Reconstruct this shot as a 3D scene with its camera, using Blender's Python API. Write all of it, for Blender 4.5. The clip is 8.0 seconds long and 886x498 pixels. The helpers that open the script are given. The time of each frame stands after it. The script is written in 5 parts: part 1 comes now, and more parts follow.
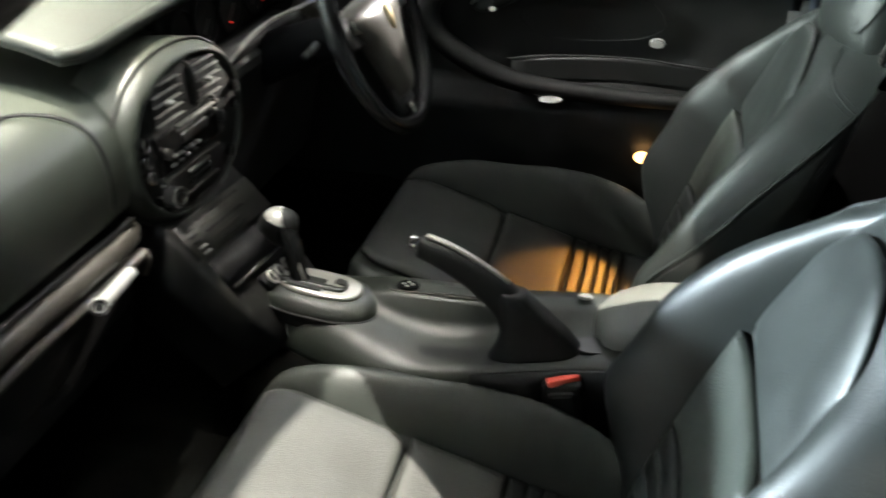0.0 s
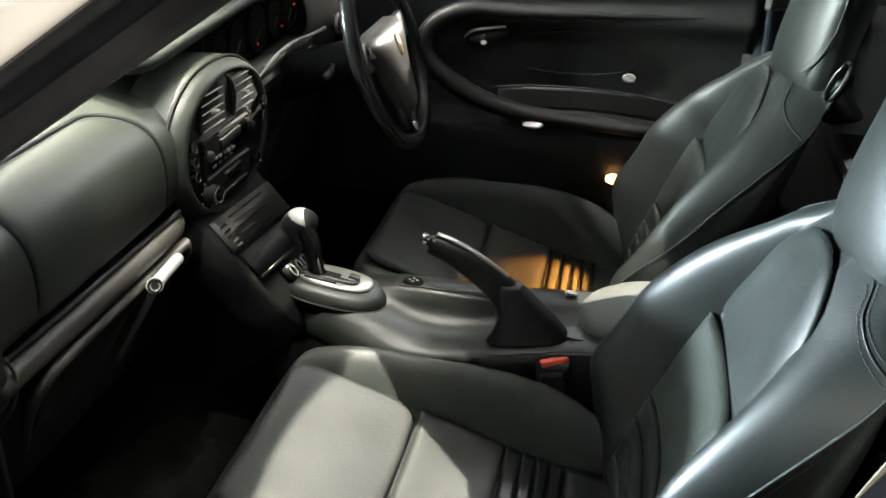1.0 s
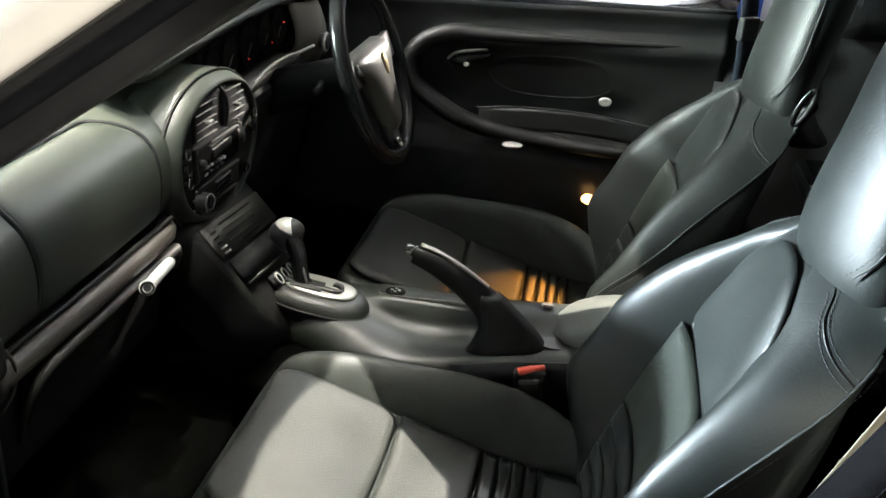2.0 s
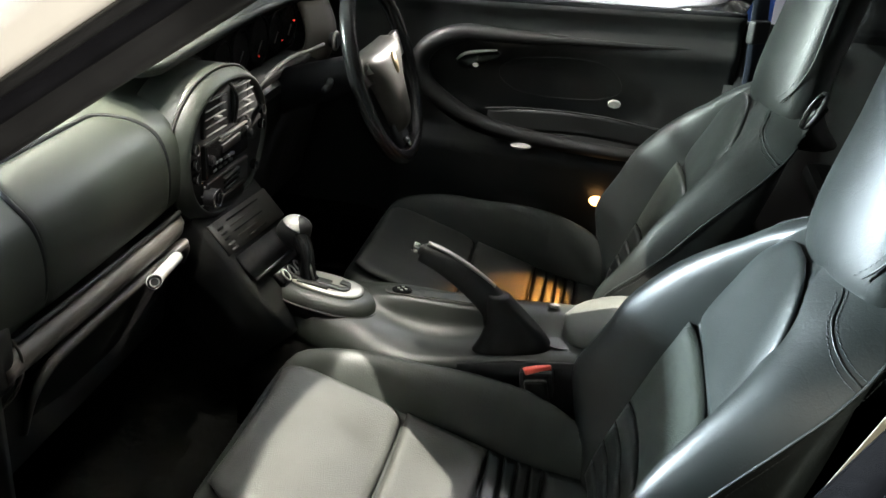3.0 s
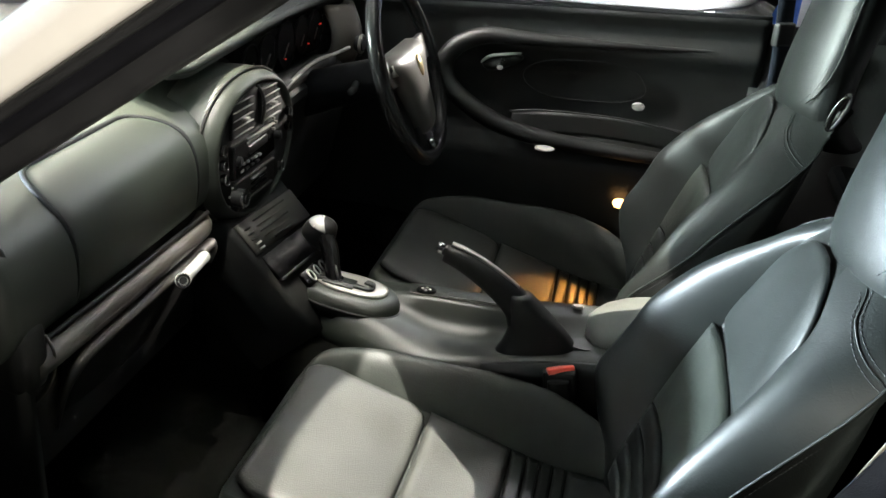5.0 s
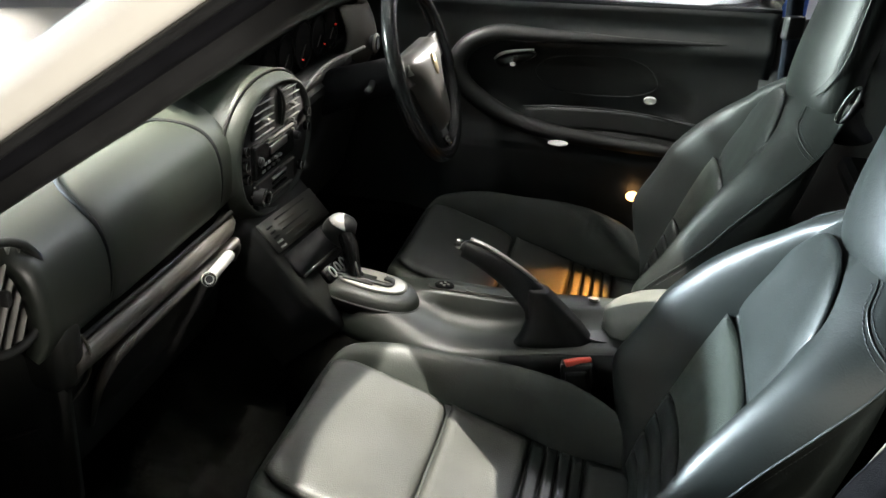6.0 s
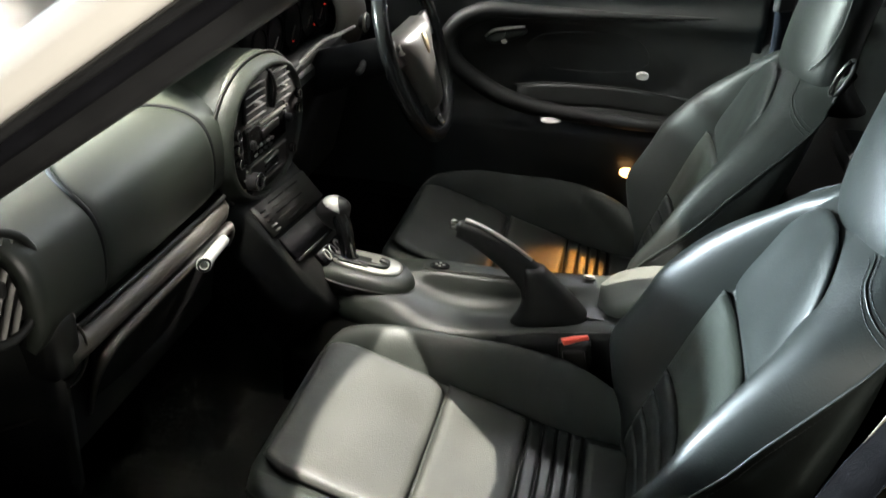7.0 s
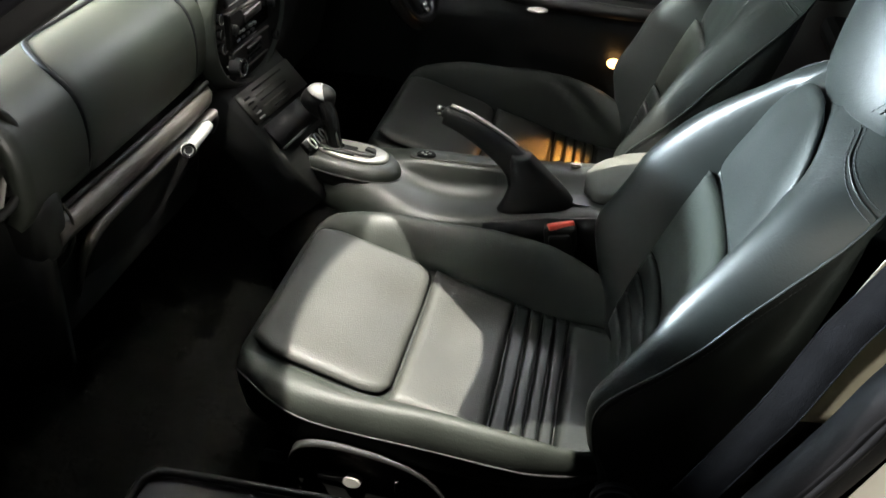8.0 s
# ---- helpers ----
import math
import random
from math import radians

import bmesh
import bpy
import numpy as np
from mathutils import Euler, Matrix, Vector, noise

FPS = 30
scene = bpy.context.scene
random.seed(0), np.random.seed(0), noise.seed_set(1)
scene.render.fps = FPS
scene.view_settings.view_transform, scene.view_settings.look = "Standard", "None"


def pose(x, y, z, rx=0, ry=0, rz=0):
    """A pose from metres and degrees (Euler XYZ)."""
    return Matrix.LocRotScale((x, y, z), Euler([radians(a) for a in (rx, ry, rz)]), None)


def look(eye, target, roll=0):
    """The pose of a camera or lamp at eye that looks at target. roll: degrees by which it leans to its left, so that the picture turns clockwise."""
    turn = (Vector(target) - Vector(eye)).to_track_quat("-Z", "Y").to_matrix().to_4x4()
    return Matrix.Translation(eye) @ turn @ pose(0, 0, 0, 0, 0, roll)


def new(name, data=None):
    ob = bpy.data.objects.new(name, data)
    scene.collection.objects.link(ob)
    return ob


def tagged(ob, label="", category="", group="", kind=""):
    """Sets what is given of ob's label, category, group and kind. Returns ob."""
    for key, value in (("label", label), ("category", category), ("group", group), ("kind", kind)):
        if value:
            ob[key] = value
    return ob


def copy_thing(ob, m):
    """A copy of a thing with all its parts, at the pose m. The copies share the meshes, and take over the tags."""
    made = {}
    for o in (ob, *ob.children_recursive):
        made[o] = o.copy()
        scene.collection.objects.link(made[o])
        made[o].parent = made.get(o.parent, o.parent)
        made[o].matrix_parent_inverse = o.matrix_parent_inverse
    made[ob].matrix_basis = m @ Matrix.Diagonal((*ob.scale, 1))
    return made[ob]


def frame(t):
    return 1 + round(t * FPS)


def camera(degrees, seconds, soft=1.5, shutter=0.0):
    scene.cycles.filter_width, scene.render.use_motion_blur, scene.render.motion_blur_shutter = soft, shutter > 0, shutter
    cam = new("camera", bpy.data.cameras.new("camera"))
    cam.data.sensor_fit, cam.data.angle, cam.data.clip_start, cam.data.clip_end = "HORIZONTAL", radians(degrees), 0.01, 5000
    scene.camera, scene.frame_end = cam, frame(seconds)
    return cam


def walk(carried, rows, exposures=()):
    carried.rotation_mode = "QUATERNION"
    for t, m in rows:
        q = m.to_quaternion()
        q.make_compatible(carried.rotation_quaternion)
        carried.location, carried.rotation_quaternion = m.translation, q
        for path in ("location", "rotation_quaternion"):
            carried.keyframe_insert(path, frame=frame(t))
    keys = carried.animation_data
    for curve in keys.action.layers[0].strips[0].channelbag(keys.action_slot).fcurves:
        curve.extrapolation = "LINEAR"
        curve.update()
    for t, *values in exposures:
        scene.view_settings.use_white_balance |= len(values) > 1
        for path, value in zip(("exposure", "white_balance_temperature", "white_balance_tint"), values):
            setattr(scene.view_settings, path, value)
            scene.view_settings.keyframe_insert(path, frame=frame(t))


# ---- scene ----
cam = camera(50.4, 8.0, shutter=0.5)
PATH = [
    (0, (0.01, -1.165, 1.262), (-0.436, 0.518, 0.278), -1.0),
    (0.2, (-0.0226, -1.2154, 1.2866), (-0.4852, 0.4614, 0.3008), -0.64),
    (0.5, (-0.023, -1.291, 1.291), (-0.475, 0.408, 0.338), -0.3),
    (0.7, (-0.025, -1.329, 1.303), (-0.4344, 0.3854, 0.3564), 0.7),
    (1, (-0.046, -1.386, 1.301), (-0.379, 0.361, 0.386), 2.3),
    (1.2, (-0.051, -1.4114, 1.308), (-0.3546, 0.3456, 0.4014), 3.34),
    (1.5, (-0.055, -1.443, 1.307), (-0.329, 0.33, 0.423), 4.1),
    (3, (-0.054, -1.456, 1.292), (-0.348, 0.329, 0.438), 4.8),
    (3.5, (-0.054, -1.456, 1.29), (-0.36, 0.328, 0.439), 4.8),
    (4, (-0.053, -1.457, 1.287), (-0.372, 0.327, 0.441), 4.8),
    (4.5, (-0.051, -1.458, 1.286), (-0.384, 0.324, 0.443), 4.7),
    (6, (-0.062, -1.502, 1.311), (-0.423, 0.265, 0.446), 3.3),
    (6.5, (-0.066, -1.498, 1.314), (-0.427, 0.268, 0.448), 2.7),
    (7, (-0.069, -1.496, 1.314), (-0.407, 0.253, 0.407), 2.5),
    (7.2, (-0.0626, -1.5034, 1.298), (-0.3966, 0.2276, 0.3556), 2.64),
    (7.5, (-0.059, -1.508, 1.283), (-0.374, 0.187, 0.268), 2.4),
    (8, (-0.063, -1.518, 1.277), (-0.348, 0.148, 0.208), 2.8),
]
walk(cam, [(t, look(eye, target, roll)) for t, eye, target, roll in PATH])

# ---- light and surroundings ----
world = bpy.data.worlds.new("world")
scene.world = world
world.use_nodes = True
world.node_tree.nodes["Background"].inputs[0].default_value = (0.03, 0.034, 0.04, 1)
world.node_tree.nodes["Background"].inputs[1].default_value = 0.1
scene.view_settings.exposure = 0.0


def lamp(name, kind, loc, target, energy, colour, size=0.1, size_y=None, cone=None, blend=0.2):
    data = bpy.data.lights.new(name, kind)
    data.energy, data.color = energy, colour
    if kind == "AREA":
        data.size = size
        if size_y:
            data.shape, data.size_y = "RECTANGLE", size_y
    else:
        data.shadow_soft_size = size
    if cone:
        data.spot_size, data.spot_blend = radians(cone), blend
    ob = new(name, data)
    ob.matrix_world = look(loc, target)
    return ob


# Unseen lamps, added round the car and aimed at single parts of it.
SPOT_1, SPOT_2, SPOT_3 = (-0.50, -0.62, 2.98), (-1.15, 0.0, 2.98), (-2.1, -0.1, 2.98)
SPOT_5, SPOT_7 = (-0.55, 0.12, 2.98), (-0.5, -2.6, 2.98)
FAR_SPOT, WORK, SPOT_8, FAR_WALL = (-2.3, 2.0, 2.98), (1.5, -2.6, 1.9), (-2.3, 0.15, 2.98), (0.95, 3.15, 2.02)
FLOOD, FLOOD_2 = (-4.5, -0.75, 1.86), (-4.5, -1.1, 2.55)
# Overhead beams added out of view; the first one's cone edge bounds the cushion light.
lamp("unseen_spot", "SPOT", SPOT_1, (0.23, -0.37, 0.40), 2300, (1.0, 0.96, 0.86), 0.008, cone=30, blend=0.015)
lamp("unseen_spot", "SPOT", SPOT_1, (-0.82, -0.25, 0.83), 900, (1.0, 0.98, 0.88), 0.05, cone=11, blend=0.7)
lamp("unseen_spot", "SPOT", SPOT_2, (-1.06, 0.0, 0.85), 2000, (1.0, 0.97, 0.78), 0.05, cone=20, blend=0.12)
lamp("unseen_spot", "SPOT", SPOT_3, (-2.1, -0.1, 0.7), 900, (1.0, 0.98, 0.94), 0.05, cone=44, blend=0.2)
lamp("unseen_spot", "SPOT", SPOT_5, (-0.44, -0.01, 0.47), 360, (1.0, 0.97, 0.86), 0.03, cone=9.5, blend=0.6)
# Narrow beam added to brighten the steering wheel hub.
lamp("unseen_hub_spot", "SPOT", FAR_WALL, (-0.52, 0.40, 0.83), 1300, (1.0, 0.93, 0.84), 0.05, cone=4.4, blend=0.5)
lamp("unseen_spot", "SPOT", SPOT_7, (0.36, -0.70, 0.60), 480, (1.0, 0.96, 0.84), 0.05, cone=9.5, blend=0.4)
# Unseen front beams added to brighten the backrests and head restraints.
lamp("unseen_flood", "SPOT", FLOOD, (0.0, -0.40, 0.80), 10500, (0.76, 0.91, 1.0), 0.16, cone=8.4, blend=0.75)
lamp("unseen_flood", "SPOT", FLOOD_2, (-0.25, 0.26, 1.04), 4900, (0.81, 0.95, 0.91), 0.24, cone=8.0, blend=0.4)
# Two added beams brighten the near windscreen pillar and the dashboard's end.
lamp("added_pillar_lamp", "SPOT", WORK, (-0.57, -0.725, 1.08), 800, (1.0, 0.95, 0.86), 0.05, cone=6.8, blend=0.4)
lamp("added_pillar_lamp", "SPOT", WORK, (-0.74, -0.70, 0.75), 300, (1.0, 0.95, 0.86), 0.05, cone=3.6, blend=0.5)
lamp("unseen_spot", "SPOT", SPOT_8, (-0.20, 0.68, 0.86), 1500, (1.0, 0.97, 0.93), 0.06, cone=13, blend=0.8)
# Weak overhead fill, added with no source in view.
lamp("unseen_tube_fill", "AREA", (-0.7, 0.3, 2.98), (-0.7, 0.3, 0), 5, (1.0, 1.0, 0.90), 1.2, 0.12)
lamp("unseen_spot", "SPOT", FAR_SPOT, (-0.96, -0.22, 0.86), 400, (1.0, 1.0, 0.80), 0.22, cone=11.5, blend=0.5)
# Added to whiten the wall outside the driver's window.
lamp("unseen_wall_fill", "AREA", (0.4, 2.9, 2.90), (0.4, 3.4, 1.4), 130, (0.95, 0.98, 1.0), 1.4, 0.12)
lamp("courtesy_light", "SPOT", (-0.046, 0.616, 0.480), (-0.165, 0.275, 0.31), 6, (1.0, 0.42, 0.08), 0.012, cone=50, blend=0.5)

# ---- materials ----


def material(name, base, rough=0.5, metal=0.0, vary=0.25, scale=12.0, grain=400.0, bump=0.15, coat=0.0, spec=0.5, dots=0.0, wear=None, creased=0.0):
    """A surface with slow and fine variation of colour and gloss, and fine relief."""
    mat = bpy.data.materials.new(name)
    mat.use_nodes = True
    nodes, links = mat.node_tree.nodes, mat.node_tree.links
    bsdf = nodes["Principled BSDF"]
    coord = nodes.new("ShaderNodeTexCoord")
    slow = nodes.new("ShaderNodeTexNoise")
    slow.inputs["Scale"].default_value, slow.inputs["Detail"].default_value = scale, 5
    links.new(coord.outputs["Object"], slow.inputs["Vector"])
    ramp = nodes.new("ShaderNodeValToRGB")
    ramp.color_ramp.elements[0].position, ramp.color_ramp.elements[1].position = 0.3, 0.75
    ramp.color_ramp.elements[0].color = (*[c * (1 - vary) for c in base], 1)
    ramp.color_ramp.elements[1].color = (*[min(1, c * (1 + vary)) for c in (wear or base)], 1)
    links.new(slow.outputs["Fac"], ramp.inputs["Fac"])
    links.new(ramp.outputs["Color"], bsdf.inputs["Base Color"])
    span = nodes.new("ShaderNodeMapRange")
    span.inputs["To Min"].default_value, span.inputs["To Max"].default_value = max(0.02, rough * 0.82), min(1, rough * 1.2)
    links.new(slow.outputs["Fac"], span.inputs["Value"])
    links.new(span.outputs["Result"], bsdf.inputs["Roughness"])
    bsdf.inputs["Metallic"].default_value = metal
    bsdf.inputs["Coat Weight"].default_value = coat
    bsdf.inputs["Specular IOR Level"].default_value = spec
    if bump:
        fine = nodes.new("ShaderNodeTexVoronoi" if dots else "ShaderNodeTexNoise")
        fine.inputs["Scale"].default_value = dots or grain
        links.new(coord.outputs["Object"], fine.inputs["Vector"])
        relief = nodes.new("ShaderNodeBump")
        relief.inputs["Strength"].default_value, relief.inputs["Distance"].default_value = bump, 0.002
        links.new(fine.outputs[0], relief.inputs["Height"])
        wave = nodes.new("ShaderNodeBump")
        wave.inputs["Strength"].default_value, wave.inputs["Distance"].default_value = min(1, bump), 0.006
        links.new(slow.outputs["Fac"], wave.inputs["Height"])
        links.new(wave.outputs["Normal"], relief.inputs["Normal"])
        last = relief
        if creased:
            cells = nodes.new("ShaderNodeTexVoronoi")
            cells.feature = "DISTANCE_TO_EDGE"
            cells.inputs["Scale"].default_value = creased
            bent = nodes.new("ShaderNodeMixRGB")
            bent.inputs[0].default_value = 0.08
            links.new(coord.outputs["Object"], bent.inputs[1])
            links.new(slow.outputs["Color"], bent.inputs[2])
            links.new(bent.outputs[0], cells.inputs["Vector"])
            narrow = nodes.new("ShaderNodeMapRange")
            narrow.inputs["From Max"].default_value = 0.06
            links.new(cells.outputs["Distance"], narrow.inputs["Value"])
            folds = nodes.new("ShaderNodeBump")
            folds.inputs["Strength"].default_value, folds.inputs["Distance"].default_value = 0.05, 0.0015
            links.new(narrow.outputs["Result"], folds.inputs["Height"])
            links.new(relief.outputs["Normal"], folds.inputs["Normal"])
            last = folds
        links.new(last.outputs["Normal"], bsdf.inputs["Normal"])
    return mat


def glowing(name, colour, strength):
    mat = bpy.data.materials.new(name)
    mat.use_nodes = True
    bsdf = mat.node_tree.nodes["Principled BSDF"]
    bsdf.inputs["Base Color"].default_value = (*colour, 1)
    bsdf.inputs["Emission Color"].default_value = (*colour, 1)
    bsdf.inputs["Emission Strength"].default_value = strength
    return mat


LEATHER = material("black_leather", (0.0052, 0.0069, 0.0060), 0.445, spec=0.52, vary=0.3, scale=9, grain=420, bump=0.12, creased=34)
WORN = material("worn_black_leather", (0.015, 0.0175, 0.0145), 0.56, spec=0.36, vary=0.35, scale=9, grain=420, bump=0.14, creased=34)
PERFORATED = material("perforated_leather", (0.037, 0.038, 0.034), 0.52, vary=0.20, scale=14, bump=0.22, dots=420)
# Perforated leather again, darkened to carry the shade on the lower backrest.
PANEL = material("perforated_shaded_leather", (0.011, 0.0138, 0.0098), 0.50, vary=0.22, scale=14, bump=0.3, dots=420, creased=20)
SOFT = material("soft_dash_plastic", (0.0165, 0.0195, 0.0155), 0.41, vary=0.15, scale=7, grain=900, bump=0.12)
PODS = material("dark_pod_plastic", (0.011, 0.013, 0.011), 0.58, spec=0.3, vary=0.15, scale=9, grain=900, bump=0.10)
CONSOLE = material("grey_green_plastic", (0.0115, 0.0138, 0.0105), 0.42, vary=0.14, scale=9, grain=900, bump=0.10)
MATT = material("matt_black_plastic", (0.006, 0.006, 0.0056), 0.6, spec=0.25, vary=0.3, scale=15, grain=700, bump=0.1)
DARK = material("black_plastic", (0.012, 0.012, 0.012), 0.45, vary=0.3, scale=15, grain=700, bump=0.1)
TRIM = material("black_door_trim", (0.006, 0.0065, 0.006), 0.42, vary=0.25, scale=8, grain=800, bump=0.12)
ARM = material("black_armrest_plastic", (0.0045, 0.0048, 0.0044), 0.5, spec=0.35, vary=0.25, scale=9, grain=800, bump=0.12)
GLOSS = material("gloss_black_plastic", (0.01, 0.01, 0.01), 0.2, vary=0.3, scale=15, bump=0)
RUBBER = material("black_rubber", (0.0045, 0.0045, 0.0055), 0.62, spec=0.12, vary=0.3, scale=20, grain=300, bump=0.1)
# Near black: the footwell's shadow is put into the carpet colour.
CARPET = material("shade_dark_carpet", (0.0026, 0.0026, 0.0023), 0.95, spec=0.0, vary=0.4, scale=30, grain=900, bump=0.8)
STORE = material("grey_storage_plastic", (0.034, 0.032, 0.028), 0.45, vary=0.2, scale=25, grain=900, bump=0.1)
SILVER = material("silver_plastic", (0.50, 0.49, 0.45), 0.33, metal=0.7, vary=0.08, scale=20, grain=600, bump=0.04)
BRIGHT = material("polished_silver", (0.80, 0.79, 0.75), 0.26, metal=0.45, vary=0.06, scale=40, bump=0)
GRILLE = material("pale_grey_slat_plastic", (0.22, 0.215, 0.20), 0.36, vary=0.25, scale=40, bump=0)
SATIN = material("satin_grey_plastic", (0.42, 0.41, 0.39), 0.35, vary=0.08, scale=30, bump=0)
# Dead black without reflection, standing in for the shade of the instrument recess.
DIAL = material("recess_black_dial", (0.003, 0.003, 0.003), 0.7, spec=0.0, vary=0.2, scale=30, bump=0)
HUB = material("graphite_airbag_cover", (0.052, 0.048, 0.042), 0.36, vary=0.15, scale=12, grain=700, bump=0.08)
CHROME = material("chrome", (0.75, 0.74, 0.72), 0.12, metal=1.0, vary=0.06, scale=25, bump=0)
PAINT = material("silver_car_paint", (0.74, 0.70, 0.63), 0.30, metal=0.15, vary=0.05, scale=6, grain=1500, bump=0.03, coat=0.6)
WEB = material("belt_webbing", (0.028, 0.033, 0.045), 0.8, spec=0.10, vary=0.2, scale=25, grain=800, bump=0.5)
RED = material("red_plastic", (0.80, 0.10, 0.06), 0.35, vary=0.12, scale=40, bump=0.05)
GOLD = material("badge_metal", (0.72, 0.60, 0.36), 0.3, metal=0.9, vary=0.2, scale=60, bump=0.05)
THREAD = material("grey_thread", (0.022, 0.024, 0.026), 0.7, vary=0.2, bump=0)
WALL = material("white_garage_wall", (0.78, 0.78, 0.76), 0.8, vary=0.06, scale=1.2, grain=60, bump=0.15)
CONCRETE = material("concrete_floor", (0.22, 0.22, 0.21), 0.7, vary=0.25, scale=2, grain=80, bump=0.2)
# Grey for unseen room sides, so that little light bounces into the cabin.
DIM = material("low_bounce_grey", (0.16, 0.16, 0.16), 0.85, vary=0.15, scale=1.2, grain=60, bump=0.15)
BLUE = material("blue_painted_metal", (0.05, 0.14, 0.55), 0.4, vary=0.15, scale=5, bump=0.05)
AMBER = glowing("amber_lens", (1.0, 0.55, 0.20), 5.0)
REDLIGHT = glowing("red_telltale", (1.0, 0.04, 0.02), 0.22)
RAIL = material("taupe_dash_rail", (0.046, 0.040, 0.033), 0.46, vary=0.12, scale=9, grain=900, bump=0.08)
# Silver body paint with the warm light's beige mixed into its colour.
JAMB = material("warm_lit_jamb_paint", (0.27, 0.25, 0.19), 0.4, vary=0.15, scale=9, grain=900, bump=0.03)
LID = material("pale_console_plastic", (0.085, 0.087, 0.078), 0.38, vary=0.12, scale=9, grain=900, bump=0.08)
TUBE = glowing("lamp_tube", (0.9, 0.96, 1.0), 3.0)
GLASS = bpy.data.materials.new("clear_glass")
GLASS.use_nodes = True
_g = GLASS.node_tree.nodes["Principled BSDF"]
_g.inputs["Transmission Weight"].default_value, _g.inputs["Roughness"].default_value, _g.inputs["IOR"].default_value = 1.0, 0.02, 1.45

# ---- building helpers ----


def link(name, verts, faces, mat, parent=None, label="", smooth=True, outward=True):
    me = bpy.data.meshes.new(name)
    me.from_pydata([tuple(v) for v in verts], [], faces)
    me.materials.append(mat)
    if smooth:
        me.polygons.foreach_set("use_smooth", [True] * len(me.polygons))
    if outward:
        bm = bmesh.new()
        bm.from_mesh(me)
        bmesh.ops.recalc_face_normals(bm, faces=bm.faces)
        bm.to_mesh(me)
        bm.free()
    ob = new(name, me)
    ob.parent = parent
    if label:
        ob["label"] = label
    return ob


def part(name, bm, mat, parent=None, label="", smooth=False):
    me = bpy.data.meshes.new(name)
    bmesh.ops.recalc_face_normals(bm, faces=bm.faces)
    bm.to_mesh(me)
    bm.free()
    me.materials.append(mat)
    if smooth:
        me.polygons.foreach_set("use_smooth", [True] * len(me.polygons))
    ob = new(name, me)
    ob.parent = parent
    if label:
        ob["label"] = label
    return ob


def thing(name, label, category, kind="", group="", at=(0, 0, 0)):
    ob = new(name)
    ob.location = at
    return tagged(ob, label, category, group, kind)


def curve(*tab):
    """A smooth function through (place, value) pairs."""
    xs, ys = [a for a, _ in tab], [b for _, b in tab]

    def f(v):
        if v <= xs[0]:
            return ys[0]
        if v >= xs[-1]:
            return ys[-1]
        i = max(k for k in range(len(xs) - 1) if xs[k] <= v)
        h = xs[i + 1] - xs[i]
        t = (v - xs[i]) / h
        m0 = (ys[i + 1] - ys[i - 1]) / (xs[i + 1] - xs[i - 1]) if i else (ys[1] - ys[0]) / h
        m1 = (ys[i + 2] - ys[i]) / (xs[i + 2] - xs[i]) if i + 2 < len(xs) else (ys[i + 1] - ys[i]) / h
        return (2 * t**3 - 3 * t**2 + 1) * ys[i] + (t**3 - 2 * t**2 + t) * h * m0 + (3 * t**2 - 2 * t**3) * ys[i + 1] + (t**3 - t**2) * h * m1

    return f


def loft(name, rings, mat, parent=None, label="", caps=True, loop=False):
    """Closed rings of equal length, joined one to the next."""
    n, verts, faces = len(rings[0]), [v for r in rings for v in r], []
    for i in range(len(rings) - (0 if loop else 1)):
        j = (i + 1) % len(rings)
        for k in range(n):
            faces.append((i * n + k, i * n + (k + 1) % n, j * n + (k + 1) % n, j * n + k))
    if caps and not loop:
        faces += [tuple(range(n)), tuple(range((len(rings) - 1) * n, len(rings) * n))]
    return link(name, verts, faces, mat, parent, label)


# the way from a sheet's face to its back
BEHIND = {
    "front_wing": (0, 1, 0), "roof": (0, 0, 1),
    "door_post": (0.3, 1, 0), "post_trim": (0, 1, 0), "rear_quarter": (0, 1, 0), "bonnet": (0, 0, -1), "top_pad": (-1, 0, -1), "airbag_cover": (-1, 0, -1),
    "glovebox_door": (-1, 0, 0), "instrument_hood": (0, 0, -1), "driver_face": (-1, 0, 0), "cluster_shelf": (0, 0, -1), "dash_end": (0.2, 1, 0),
    "side_trim": (0, 1, 0), "airbag_hub": (-1, 0, -0.3), "trim": (0, 1, 0), "lever_recess": (0, 1, 0), "pocket_face": (0, 1, 0),
    "trim_panel": (0, 1, 0), "rear_side_window": (0, 1, 0), "rear_seat": (0, 0, -1), "front_panel": (0, 0, -1), "middle_panel": (0, 0, -1), "rear_panel": (0, 0, -1),
    "rib": (0.7, 0, -1), "lower_panel": (1, 0, -0.3), "upper_panel": (1, 0, -0.3),
}


def sheet(name, f, nu, nv, mat, parent=None, label="", thick=0.0):
    """A surface f(u, v), u and v from 0 to 1, with a thickness behind it."""
    verts = [f(i / nu, j / nv) for i in range(nu + 1) for j in range(nv + 1)]
    faces = [(i * (nv + 1) + j, (i + 1) * (nv + 1) + j, (i + 1) * (nv + 1) + j + 1, i * (nv + 1) + j + 1) for i in range(nu) for j in range(nv)]
    if BEHIND.get(name):
        a, b, c, d = (Vector(verts[k]) for k in faces[len(faces) // 2 + nv // 2])
        if (c - a).cross(d - b).dot(Vector(BEHIND[name])) > 0:
            faces = [tuple(reversed(q)) for q in faces]
    ob = link(name, verts, faces, mat, parent, label, outward=not BEHIND.get(name))
    if thick:
        mod = ob.modifiers.new("thickness", "SOLIDIFY")
        mod.thickness, mod.offset = thick, -1
    return ob


